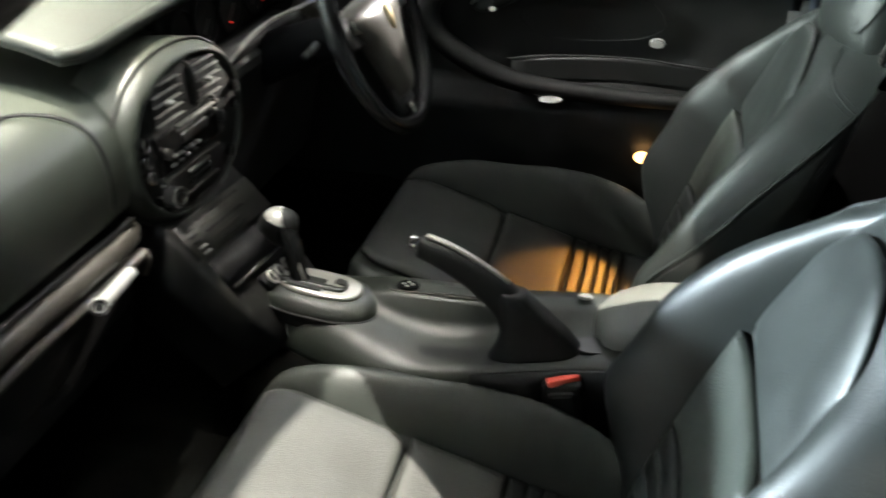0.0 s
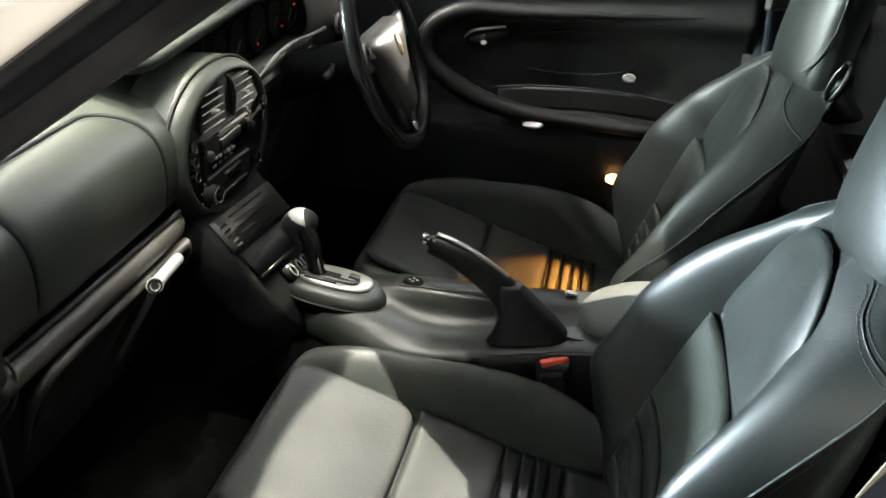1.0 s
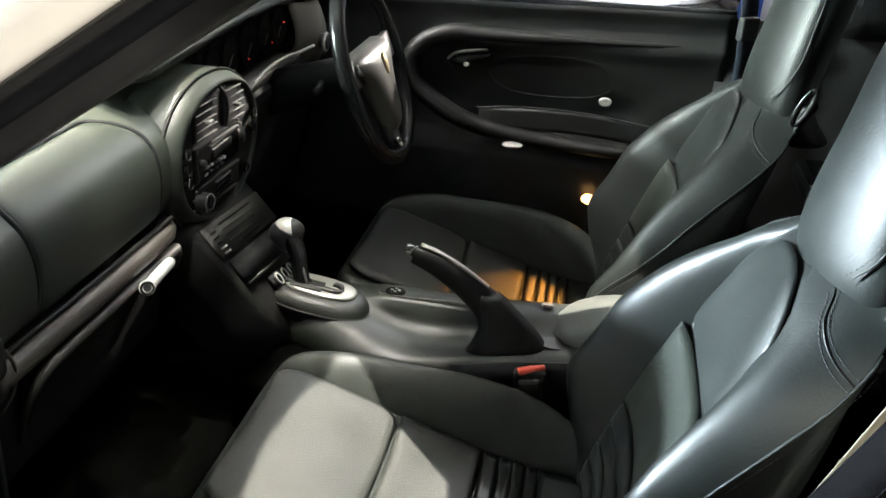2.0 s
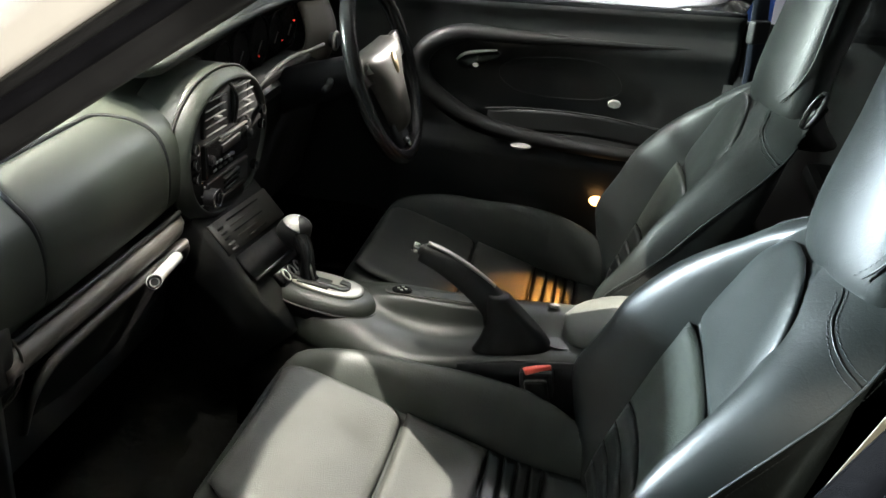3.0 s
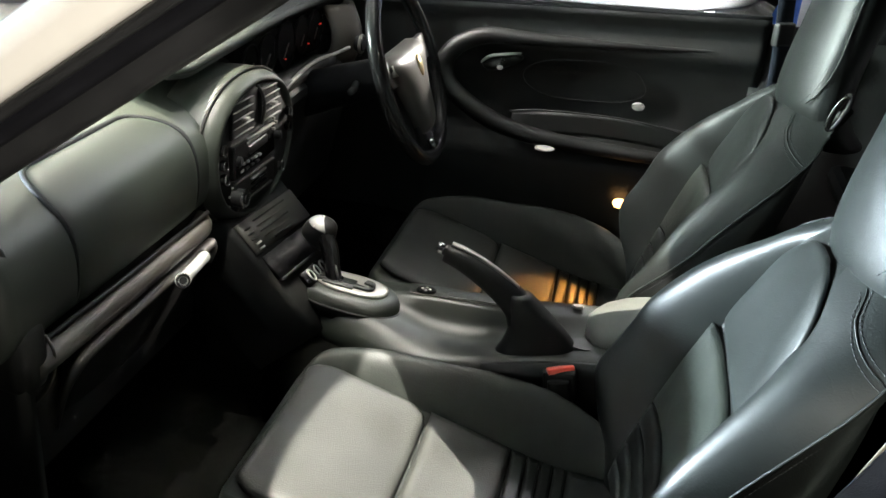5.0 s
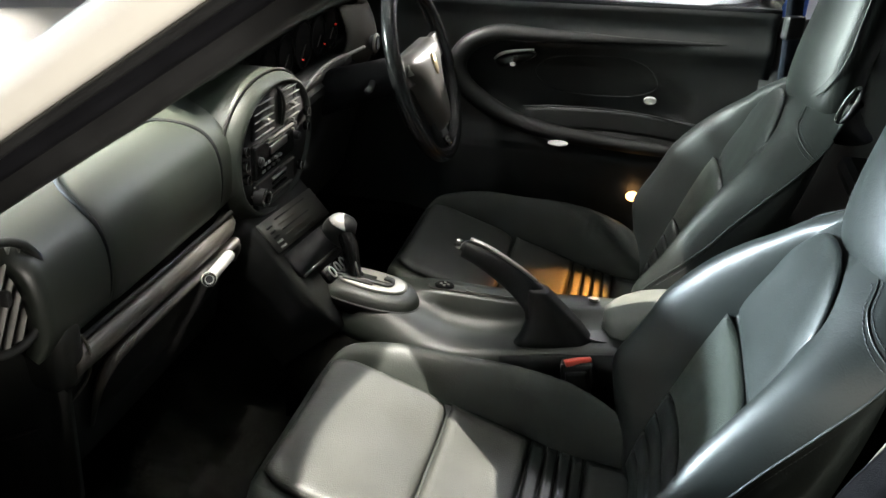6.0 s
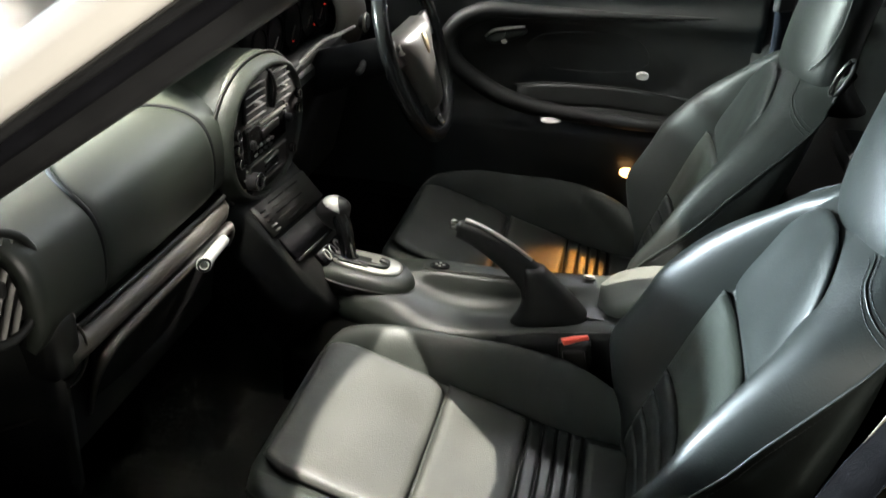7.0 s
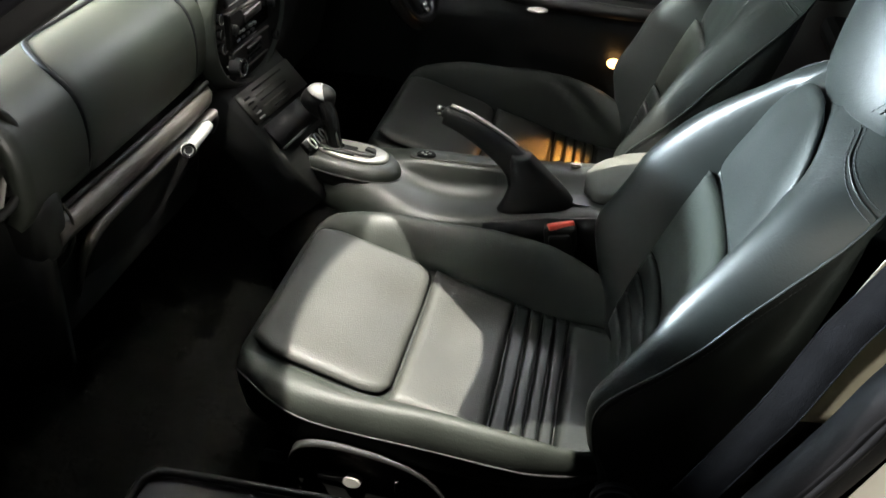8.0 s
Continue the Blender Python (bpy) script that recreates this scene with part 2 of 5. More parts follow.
def frame_along(points, closed=False):
    pts = [Vector(p) for p in points]
    n, out, side = len(pts), [], None
    for i in range(n):
        a = pts[i - 1] if (i or closed) else pts[0]
        b = pts[(i + 1) % n] if (i < n - 1 or closed) else pts[-1]
        way = (b - a).normalized()
        if side is None:
            side = way.orthogonal().normalized()
        side = (side - way * side.dot(way)).normalized()
        out.append((pts[i], way, side, way.cross(side)))
    return out


def smooth_line(points, n=24, closed=False):
    """A rounded line through a few points."""
    pts = [Vector(p) for p in points]
    m = len(pts)
    out, total = [], m if closed else m - 1
    for i in range(n if closed else n + 1):
        s = i / n * total
        k = min(int(s), total - 1)
        t = s - k
        if closed:
            p0, p1, p2, p3 = pts[k - 1], pts[k], pts[(k + 1) % m], pts[(k + 2) % m]
        else:
            p0, p1, p2, p3 = pts[max(k - 1, 0)], pts[k], pts[k + 1], pts[min(k + 2, m - 1)]
        out.append(0.5 * ((2 * p1) + (p2 - p0) * t + (2 * p0 - 5 * p1 + 4 * p2 - p3) * t * t + (3 * p1 - p0 - 3 * p2 + p3) * t**3))
    return out


def tube(name, points, r, mat, parent=None, label="", sides=10, closed=False):
    """A round bar; r is a number or a function of 0 to 1."""
    rings, fr = [], frame_along(points, closed)
    for i, (p, _, a, b) in enumerate(fr):
        rr = r(i / max(1, len(fr) - 1)) if callable(r) else r
        rings.append([p + (a * math.cos(t) + b * math.sin(t)) * rr for t in np.linspace(0, 2 * math.pi, sides, endpoint=False)])
    return loft(name, rings, mat, parent, label, loop=closed)


def ribbon(name, points, across, width, thick, mat, parent=None, label=""):
    """A flat band along a line; across is the way of its width."""
    a = Vector(across).normalized()
    rings = []
    for p, way, _, _ in frame_along(points):
        n = way.cross(a).normalized()
        rings.append([p + a * s * width / 2 + n * k * thick / 2 for s, k in ((-1, -1), (1, -1), (1, 1), (-1, 1))])
    return loft(name, rings, mat, parent, label)


def block(name, size, at, mat, parent=None, label="", bevel=0.004, turn=(0, 0, 0), segs=2):
    bm = bmesh.new()
    bmesh.ops.create_cube(bm, size=1)
    bmesh.ops.scale(bm, vec=size, verts=bm.verts)
    if bevel:
        bmesh.ops.bevel(bm, geom=bm.edges[:], offset=bevel, segments=segs, profile=0.5, affect="EDGES")
    bmesh.ops.transform(bm, matrix=pose(*at, *turn), verts=bm.verts)
    return part(name, bm, mat, parent, label, smooth=bevel > 0 and segs > 2)


def disc(name, r, depth, at, way, mat, parent=None, label="", sides=28, bevel=0.002, squash=1.0):
    """A short rounded cylinder whose axis is way."""
    bm = bmesh.new()
    bmesh.ops.create_cone(bm, cap_ends=True, segments=sides, radius1=r, radius2=r, depth=depth)
    if bevel:
        bmesh.ops.bevel(bm, geom=[e for e in bm.edges if len(e.link_faces) == 2 and e.calc_face_angle(0) > 1], offset=bevel, segments=2, affect="EDGES")
    m = Matrix.Translation(at) @ Vector(way).to_track_quat("Z", "Y").to_matrix().to_4x4() @ Matrix.Diagonal((1, squash, 1, 1))
    bmesh.ops.transform(bm, matrix=m, verts=bm.verts)
    return part(name, bm, mat, parent, label)


def stitches(name, points, mat, parent, step=0.0065, size=0.0009):
    """A row of single stitches along a line."""
    pts, verts, faces = [Vector(p) for p in points], [], []
    run = 0.0
    for a, b in zip(pts, pts[1:]):
        d = (b - a).length
        while run < d:
            c, way = a.lerp(b, run / d), (b - a).normalized()
            s = way.orthogonal().normalized()
            t = way.cross(s)
            i = len(verts)
            for k, w in ((-1, 0.3), (0, 1), (1, 0.3)):
                verts += [c + way * k * step * 0.36 + (s * math.cos(q) + t * math.sin(q)) * size * w for q in (0, 1.57, 3.14, 4.71)]
            for q in range(4):
                for lay in (0, 4):
                    faces.append((i + lay + q, i + lay + (q + 1) % 4, i + lay + 4 + (q + 1) % 4, i + lay + 4 + q))
            run += step
        run -= d
    return tagged(link(name, verts, faces, mat, parent), kind="stuff")


# ---- garage round the car ----
ROOM = (-5.0, 5.0, -4.2, 3.4, 0.0, 3.1)


def slab(name, lo, hi, mat, label, category):
    return tagged(block(name, [b - a for a, b in zip(lo, hi)], [(a + b) / 2 for a, b in zip(lo, hi)], mat, bevel=0), label, category, kind="structure")


x0, x1, y0, y1, z0, z1 = ROOM
slab("floor", (x0 - 0.2, y0 - 0.2, -0.2), (x1 + 0.2, y1 + 0.2, 0), CONCRETE, "grey concrete garage floor under the car", "floor")
slab("ceiling", (x0 - 0.2, y0 - 0.2, z1), (x1 + 0.2, y1 + 0.2, z1 + 0.2), DIM, "unseen garage ceiling, greyed to cut bounced light", "ceiling")
slab("wall_north", (x0, y1, 0), (x1, y1 + 0.2, z1), WALL, "white painted garage wall beyond the driver's window", "wall")
slab("wall_south", (x0, y0 - 0.2, 0), (x1, y0, z1), DIM, "unseen garage wall behind the open door side, greyed to cut bounced light", "wall")
slab("wall_west", (x0 - 0.2, y0 - 0.2, 0), (x0, y1 + 0.2, z1), WALL, "white painted garage wall before the bonnet", "wall")
slab("wall_east", (x1, y0 - 0.2, 0), (x1 + 0.2, y1 + 0.2, z1), DIM, "unseen garage wall behind the car, greyed to cut bounced light", "wall")

# ---- seats ----
XI = curve((0.26, -0.005), (0.38, 0.024), (0.50, 0.068), (0.64, 0.118), (0.74, 0.157), (0.845, 0.198), (0.90, 0.212))
BUMP = curve((0.26, 0.01), (0.38, 0.03), (0.45, 0.042), (0.52, 0.065), (0.58, 0.087), (0.63, 0.100), (0.72, 0.098), (0.79, 0.072), (0.85, 0.040))
EDGE = curve((0.26, 0.02), (0.35, -0.01), (0.41, -0.05), (0.485, -0.078), (0.56, -0.035), (0.60, -0.012), (0.637, 0.004), (0.67, 0.022), (0.71, 0.046), (0.74, 0.066), (0.79, 0.092), (0.85, 0.095))
WIDE = curve((0.26, 0.185), (0.32, 0.215), (0.40, 0.236), (0.50, 0.246), (0.60, 0.244), (0.68, 0.230), (0.74, 0.208), (0.79, 0.175), (0.83, 0.148), (0.86, 0.125))
INNER = curve((0.26, 0.130), (0.42, 0.145), (0.52, 0.146), (0.64, 0.136), (0.74, 0.116), (0.80, 0.086), (0.84, 0.062), (0.86, 0.05))
HEAD_X = curve((0.77, 0.250), (0.80, 0.226), (0.84, 0.209), (0.90, 0.212), (1.00, 0.232), (1.08, 0.247), (1.13, 0.262))
HEAD_W = curve((0.77, 0.085), (0.80, 0.116), (0.82, 0.128), (0.85, 0.133), (0.90, 0.129), (1.00, 0.117), (1.07, 0.107), (1.11, 0.088), (1.13, 0.05))
PAN = curve((-0.540, 0.370), (-0.537, 0.392), (-0.528, 0.415), (-0.508, 0.431), (-0.48, 0.425), (-0.30, 0.369), (-0.155, 0.324), (-0.05, 0.300), (0.06, 0.296))
SIDE = curve((-0.540, 0.36), (-0.525, 0.392), (-0.50, 0.408), (-0.47, 0.398), (-0.42, 0.380), (-0.35, 0.371), (-0.20, 0.362), (-0.05, 0.340), (0.06, 0.315))
RISE = curve((-0.540, 0.0), (-0.51, 0.012), (-0.44, 0.034), (-0.35, 0.054), (-0.22, 0.078), (-0.10, 0.080), (0.0, 0.06), (0.06, 0.04))
HALF = curve((-0.540, 0.120), (-0.536, 0.150), (-0.526, 0.178), (-0.505, 0.206), (-0.47, 0.228), (-0.42, 0.241), (-0.34, 0.247), (-0.12, 0.248), (-0.04, 0.228), (0.01, 0.196), (0.06, 0.172))


def bulge(t):
    return 1 - (1 - t / 0.68) ** 2 if t < 0.68 else math.sqrt(max(0.0, 1 - ((t - 0.68) / 0.32) ** 2))


def tuck(z):
    """How far the top of the backrest draws back under the head restraint."""
    return 0.5 * max(0.0, z - 0.815)


def low_bulge(t):
    return 1.25 * t * (1 - t**5)


def across(inner, outer, n=16):
    """Places over a seat's width, close together on its bolsters: (y, share of the bolster from 0 to 1)."""
    ts = [(1 - math.cos(math.pi * k / n)) / 2 for k in range(n + 1)]
    right = [(inner + (outer - inner) * t, t) for t in ts]
    return [(-y, t) for y, t in reversed(right)] + [(inner * k / 5, 0.0) for k in range(-4, 5)] + right


def pillow(name, f, wide, v0, v1, height, mat, parent, label="", nu=20, nv=16, sharp=6, fall=0.5):
    """A stuffed panel on the surface f(y, v) -> (place, normal); wide(v) is half its width."""
    def g(a, b):
        u, v = 2 * a - 1, v0 + (v1 - v0) * b
        p, n = f(u * wide(v), v)
        p = p + n * 0.0022 * noise.noise(Vector((p.x * 13, p.y * 13, p.z * 13 + 7.0)))
        lift = height * max(0, 1 - abs(u) ** sharp) ** fall * max(0, 1 - abs(2 * b - 1) ** sharp) ** 0.5 - 0.004
        return p + n * lift

    ob = sheet(name, g, nu, nv, mat, parent, label)
    mod = ob.modifiers.new("thickness", "SOLIDIFY")
    mod.thickness, mod.offset = 0.012, -1
    return ob


def pan_face(y, x):
    s = (PAN(x + 0.004) - PAN(x - 0.004)) / 0.008
    dent = 0.0065 * math.exp(-(((x + 0.325) / 0.032) ** 2) - ((y - 0.055) / 0.050) ** 2) + 0.003 * math.exp(-(((x + 0.23) / 0.05) ** 2) - ((y + 0.02) / 0.07) ** 2)
    return Vector((x, y, PAN(x) + 0.010 * abs(y / 0.18) ** 3 - dent)), Vector((-s, 0, 1)).normalized()


def back_face(y, z):
    s = (XI(z + 0.004) - XI(z - 0.004)) / 0.008
    return Vector((XI(z) - 0.012 * abs(y / 0.13) ** 3, y, z)), Vector((-1, 0, s)).normalized()


def upper_face(y, z):
    s = (XI(z + 0.004) - XI(z - 0.004)) / 0.008
    return Vector((XI(z) + 0.001, y - 0.014 * max(0.0, (z - 0.65) / 0.2), z)), Vector((-1, 0, s)).normalized()


def seat(name, label, outboard, swell=1.0):
    """A sports seat with a fixed head restraint; outboard is -1 or 1, the side of its door."""
    top = thing(name, label, "car seat", group="front seats")
    rings = []
    for x in [-0.540, -0.5395, -0.538, -0.535, -0.530, -0.523, -0.514, -0.502, -0.488, *np.linspace(-0.47, 0.06, 130)]:
        ring = []
        for y, t in across(min(0.176, HALF(x) * 0.86), HALF(x)):
            z = (1 - t) * (PAN(x) - 0.006) + t * SIDE(x) + RISE(x) * bulge(t) * (0.72 if y < 0 else swell) + (0.020 * bulge(t) * math.exp(-(((x + 0.40) / 0.10) ** 2)) if y > 0 else 0.0)
            worn = math.exp(-(((x + 0.12) / 0.11) ** 2)) * max(0.0, math.sin(math.pi * min(1.0, t * 1.05)))
            fold = noise.noise(Vector((x * 42 + y * 14, y * 9, outboard * 3.0))) + 0.6 * noise.noise(Vector((x * 95 - y * 30, y * 22, 4.0)))
            ring.append((x, y, z + 0.0030 * worn * fold + 0.0012 * noise.noise(Vector((x * 16, y * 16, outboard * 2.0)))))
        w = abs(ring[0][1])
        low = 0.29 if x > -0.50 else 0.29 + (SIDE(x) - 0.30) * (-0.50 - x) / 0.04
        ring += [(x, w - 0.002, (SIDE(x) + low) / 2), (x, w - 0.045, low), (x, -w + 0.045, low), (x, -w + 0.002, (SIDE(x) + low) / 2)]
        rings.append(ring)
    loft("cushion", rings, WORN, top)
    # cushion panels and ribs
    flat = lambda w: (lambda v: w)
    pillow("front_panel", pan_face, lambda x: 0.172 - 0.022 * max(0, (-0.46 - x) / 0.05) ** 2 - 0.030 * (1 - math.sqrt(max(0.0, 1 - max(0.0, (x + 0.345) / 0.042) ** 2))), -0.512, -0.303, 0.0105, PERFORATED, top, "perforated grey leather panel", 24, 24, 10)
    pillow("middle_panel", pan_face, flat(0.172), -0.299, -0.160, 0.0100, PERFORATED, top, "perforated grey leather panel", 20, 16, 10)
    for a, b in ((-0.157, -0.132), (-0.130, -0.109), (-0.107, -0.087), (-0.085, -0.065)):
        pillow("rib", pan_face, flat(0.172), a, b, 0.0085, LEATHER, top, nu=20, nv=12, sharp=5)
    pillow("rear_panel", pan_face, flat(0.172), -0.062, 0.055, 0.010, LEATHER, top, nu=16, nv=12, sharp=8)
    for s in (-1, 1):
        tube("piping", [(x, s * (HALF(x) + 0.0005), SIDE(x)) for x in np.linspace(-0.538, 0.05, 60)], 0.0020, MATT, top, sides=6)
    # backrest
    rings = []
    for z in np.linspace(0.26, 0.86, 46):
        deep, w = 0.085 + 0.02 * math.sin((z - 0.26) / 0.6 * math.pi), WIDE(z)
        ring = []
        for y, t in across(INNER(z), w):
            ring.append((XI(z) + 0.006 + tuck(z) + t * EDGE(z) - BUMP(z) * (0.85 * low_bulge(t) if y < 0 else bulge(t)), y, z))
        xb = XI(z) + deep
        ring += [(XI(z) + 0.006 + (EDGE(z) + deep) / 2, w - 0.001, z), (xb, w - 0.018, z), (xb + 0.022, w * 0.6, z), (xb + 0.028, 0, z), (xb + 0.022, -w * 0.6, z), (xb, -w + 0.018, z), (XI(z) + 0.006 + (EDGE(z) + deep) / 2, -w + 0.001, z)]
        rings.append(ring)
    loft("backrest", rings, LEATHER, top)
    for s in (-1, 1):
        tube("piping", [(XI(z) + 0.006 + EDGE(z), s * (WIDE(z) + 0.0005), z) for z in np.linspace(0.33, 0.80, 40)], 0.0024, LEATHER, top, sides=6)
        stitches("stitching", [(XI(z) + 0.012 + EDGE(z), s * (WIDE(z) + 0.0012), z - 0.006) for z in np.linspace(0.36, 0.80, 40)], THREAD, top)
    wide = curve((0.30, 0.138), (0.42, 0.148), (0.52, 0.149), (0.64, 0.139), (0.72, 0.128), (0.77, 0.110), (0.80, 0.088), (0.820, 0.066), (0.834, 0.044), (0.842, 0.014))
    for a, b in ((0.338, 0.372), (0.374, 0.408), (0.410, 0.444), (0.446, 0.484)):
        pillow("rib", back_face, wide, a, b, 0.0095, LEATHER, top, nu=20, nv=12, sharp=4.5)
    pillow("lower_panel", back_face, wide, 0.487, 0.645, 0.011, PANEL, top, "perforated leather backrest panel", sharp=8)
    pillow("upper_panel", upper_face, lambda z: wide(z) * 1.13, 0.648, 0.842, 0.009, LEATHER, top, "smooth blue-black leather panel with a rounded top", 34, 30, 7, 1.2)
    # fixed head restraint
    rings = []
    for z in [*np.linspace(0.77, 1.09, 28), 1.10, 1.11, 1.118, 1.125, 1.13]:
        w, x, d = HEAD_W(z), HEAD_X(z), 0.13 if z < 1.06 else 0.13 - (z - 1.06) * 0.7
        ring = []
        for k in range(36):
            a = 2 * math.pi * k / 36
            c, s = math.cos(a), math.sin(a)
            cy, cx = math.copysign(abs(s) ** 0.9, s), math.copysign(abs(c) ** 0.9, c)
            ring.append((x + d / 2 - cx * d / 2 + 0.022 * cy * cy * max(0.0, cx), w * cy, z))
        rings.append(ring)
    loft("head_restraint", rings, LEATHER, top)
    for s in (-1, 1):
        line = smooth_line([(0.243, s * 0.1225, 0.864), (0.262, s * 0.1285, 0.890), (0.280, s * 0.1285, 0.937), (0.290, s * 0.1195, 0.99), (0.302, s * 0.111, 1.06)], 40)
        tube("seam", line, 0.0013, LEATHER, top, sides=6)
        stitches("stitching", [p + Vector((-0.008, 0.0, 0.003)) for p in line], THREAD, top)
        for slip, kind_ in ((-0.0055, 0), (0.0055, 0), (0.0, 1)):
            row = []
            for k in range(25):
                t, z = 0.46 + 0.54 * k / 24, 0.838 - 0.070 * (k / 24) ** 1.35 + slip
                y = INNER(z) + (WIDE(z) - INNER(z)) * t
                row.append(Vector((XI(z) + 0.0052 + tuck(z) + t * EDGE(z) - BUMP(z) * (0.85 * low_bulge(t) if s < 0 else bulge(t)), s * y, z + 0.0004)))
            if kind_:
                tube("seam", row, 0.0012, LEATHER, top, sides=6)
            else:
                stitches("stitching", row, THREAD, top)
        # belt guide on the shoulder
        c = Vector((0.298, s * 0.145, 0.860))
        up, fore = Vector((0.35, 0, 0.94)).normalized(), Vector((0.94, 0, -0.35)).normalized()
        loop = [c + up * 0.034 * math.sin(a) * (1.0) + fore * 0.008 * math.cos(a) for a in np.linspace(0, 2 * math.pi, 24, endpoint=False)]
        guide = tube("belt_guide", loop, 0.005, DARK, top, "black belt guide with a chrome face", 8, True)
        tube("chrome_face", [p + Vector((-0.004, s * 0.003, 0)) for p in loop[7:18]], 0.0028, CHROME, guide, sides=8)
    # outer side: trim with adjusting switches
    s = outboard
    outline = [(-0.435, 0.255), (-0.425, 0.315), (-0.40, 0.343), (-0.345, 0.348), (-0.26, 0.332), (-0.21, 0.298), (-0.19, 0.25), (-0.19, 0.20), (-0.43, 0.20)]
    loop = smooth_line([(x, 0, z) for x, z in outline], 60, True)
    rings = [[(p.x, s * 0.225, p.z) for p in loop], [(p.x, s * 0.252, p.z) for p in loop], [(p.x * 0.985 - 0.005, s * 0.258, 0.28 + (p.z - 0.28) * 0.94) for p in loop], [(p.x * 0.93 - 0.022, s * 0.246, 0.27 + (p.z - 0.27) * 0.80) for p in loop]]
    trim = loft("side_trim", rings, MATT, top, "black plastic side trim with a raised rim")
    disc("switch", 0.013, 0.016, (-0.332, s * 0.254, 0.287), (0, s, 0.2), SILVER, trim, "silver seat switch", squash=0.7)
    block("switch", (0.045, 0.012, 0.014), (-0.362, s * 0.252, 0.288), DARK, trim, bevel=0.004)
    block("lever", (0.006, 0.012, 0.022), (-0.268, s * 0.255, 0.294), GLOSS, trim, bevel=0.002)
    disc("recline_knob", 0.022, 0.022, (-0.215, s * 0.246, 0.262), (0, s, 0), DARK, trim)
    disc("hinge_cover", 0.034, 0.02, (0.03, s * 0.236, 0.315), (0, s, 0), DARK, top, "black hinge cover", bevel=0.006)
    disc("hinge_screw", 0.0055, 0.008, (-0.010, -s * 0.214, 0.345), (-0.5, -s * 0.3, 0.8), CHROME, top, "chrome screw", sides=12)
    for sy in (-0.18, 0.18):
        block("rail", (0.50, 0.03, 0.05), (-0.25, sy, 0.205), DARK, top, bevel=0.006)
    block("seat_base", (0.44, 0.40, 0.07), (-0.24, 0, 0.255), DARK, top, bevel=0.012)
    return top


passenger = seat("car_seat", "black leather passenger seat with perforated centre and fixed headrest", -1)
passenger.location = (0, -0.352, 0)
driver = seat("car_seat", "black leather driver seat lit amber from the door side", 1, 1.28)
driver.location = (0, 0.365, 0)

# ---- car shell ----
def prism(name, outline, y0, y1, mat, parent=None, label="", bevel=0.0):
    """An outline in x and z, drawn out from y0 to y1."""
    bm = bmesh.new()
    a = [bm.verts.new((x, y0, z)) for x, z in outline]
    b = [bm.verts.new((x, y1, z)) for x, z in outline]
    bm.faces.new(a)
    bm.faces.new(b)
    n = len(a)
    for i in range(n):
        bm.faces.new((a[i], a[(i + 1) % n], b[(i + 1) % n], b[i]))
    if bevel:
        bmesh.ops.bevel(bm, geom=bm.edges[:], offset=bevel, segments=2, affect="EDGES")
    return part(name, bm, mat, parent, label)


shell = thing("car_shell", "silver sports car body shell with door open", "car body", kind="structure")
block("floor_pan", (2.1, 1.36, 0.03), (-0.35, 0, 0.165), CARPET, shell, "carpet on the footwell floor, its colour darkened for shadow", bevel=0)
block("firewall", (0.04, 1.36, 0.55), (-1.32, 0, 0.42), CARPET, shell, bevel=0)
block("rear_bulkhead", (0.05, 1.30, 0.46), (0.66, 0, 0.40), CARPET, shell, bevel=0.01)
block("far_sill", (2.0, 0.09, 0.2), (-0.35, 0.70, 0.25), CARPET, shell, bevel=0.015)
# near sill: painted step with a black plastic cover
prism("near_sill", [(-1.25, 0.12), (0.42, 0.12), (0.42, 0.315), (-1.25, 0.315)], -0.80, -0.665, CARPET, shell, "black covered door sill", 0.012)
loop = smooth_line([(-0.60, -0.732, 0.318), (-0.585, -0.70, 0.330), (-0.52, -0.690, 0.334), (-0.1, -0.690, 0.334), (0.30, -0.690, 0.334), (0.33, -0.72, 0.33), (0.30, -0.765, 0.324), (-0.1, -0.768, 0.322), (-0.52, -0.765, 0.322), (-0.585, -0.755, 0.320)], 60, True)
tube("sill_cover_rim", loop, 0.006, DARK, shell, "black plastic rim of the sill cover", 8, True)
block("sill_cover", (0.92, 0.085, 0.012), (-0.13, -0.728, 0.318), DARK, shell, bevel=0.004)
bend = smooth_line([(-0.02, -0.715, 0.312), (0.08, -0.718, 0.332), (0.152, -0.722, 0.415), (0.192, -0.726, 0.498), (0.224, -0.729, 0.570), (0.246, -0.731, 0.622), (0.263, -0.733, 0.668), (0.29, -0.735, 0.73), (0.315, -0.735, 0.82)], 60)
seal = tube("door_seal", bend, 0.032, RUBBER, shell, "thick black rubber door seal with ridges", 18)
for a in (2.3, 3.0, 3.7, 4.4):
    tube("ridge", [p + Vector((0.028 * math.cos(a), -0.030 * abs(math.sin(a)) - 0.002, 0.022 * math.cos(a))) for p in bend], 0.0048, RUBBER, seal, sides=8)
# door post behind the passenger seat
sheet("door_post", lambda u, v: (0.165 + 0.14 * u + 0.45 * v, -0.600 + 0.06 * v + 0.010 * math.sin(9 * v), 0.50 + 0.38 * u), 20, 24, JAMB, shell, "silver door post, coloured beige for the warm light on it", 0.002)
tube("post_seam", [(0.29 + 0.14 * k / 10, -0.606, 0.50 + 0.38 * k / 10) for k in range(11)], 0.0045, RUBBER, shell, "dark seam in the door post", 8)
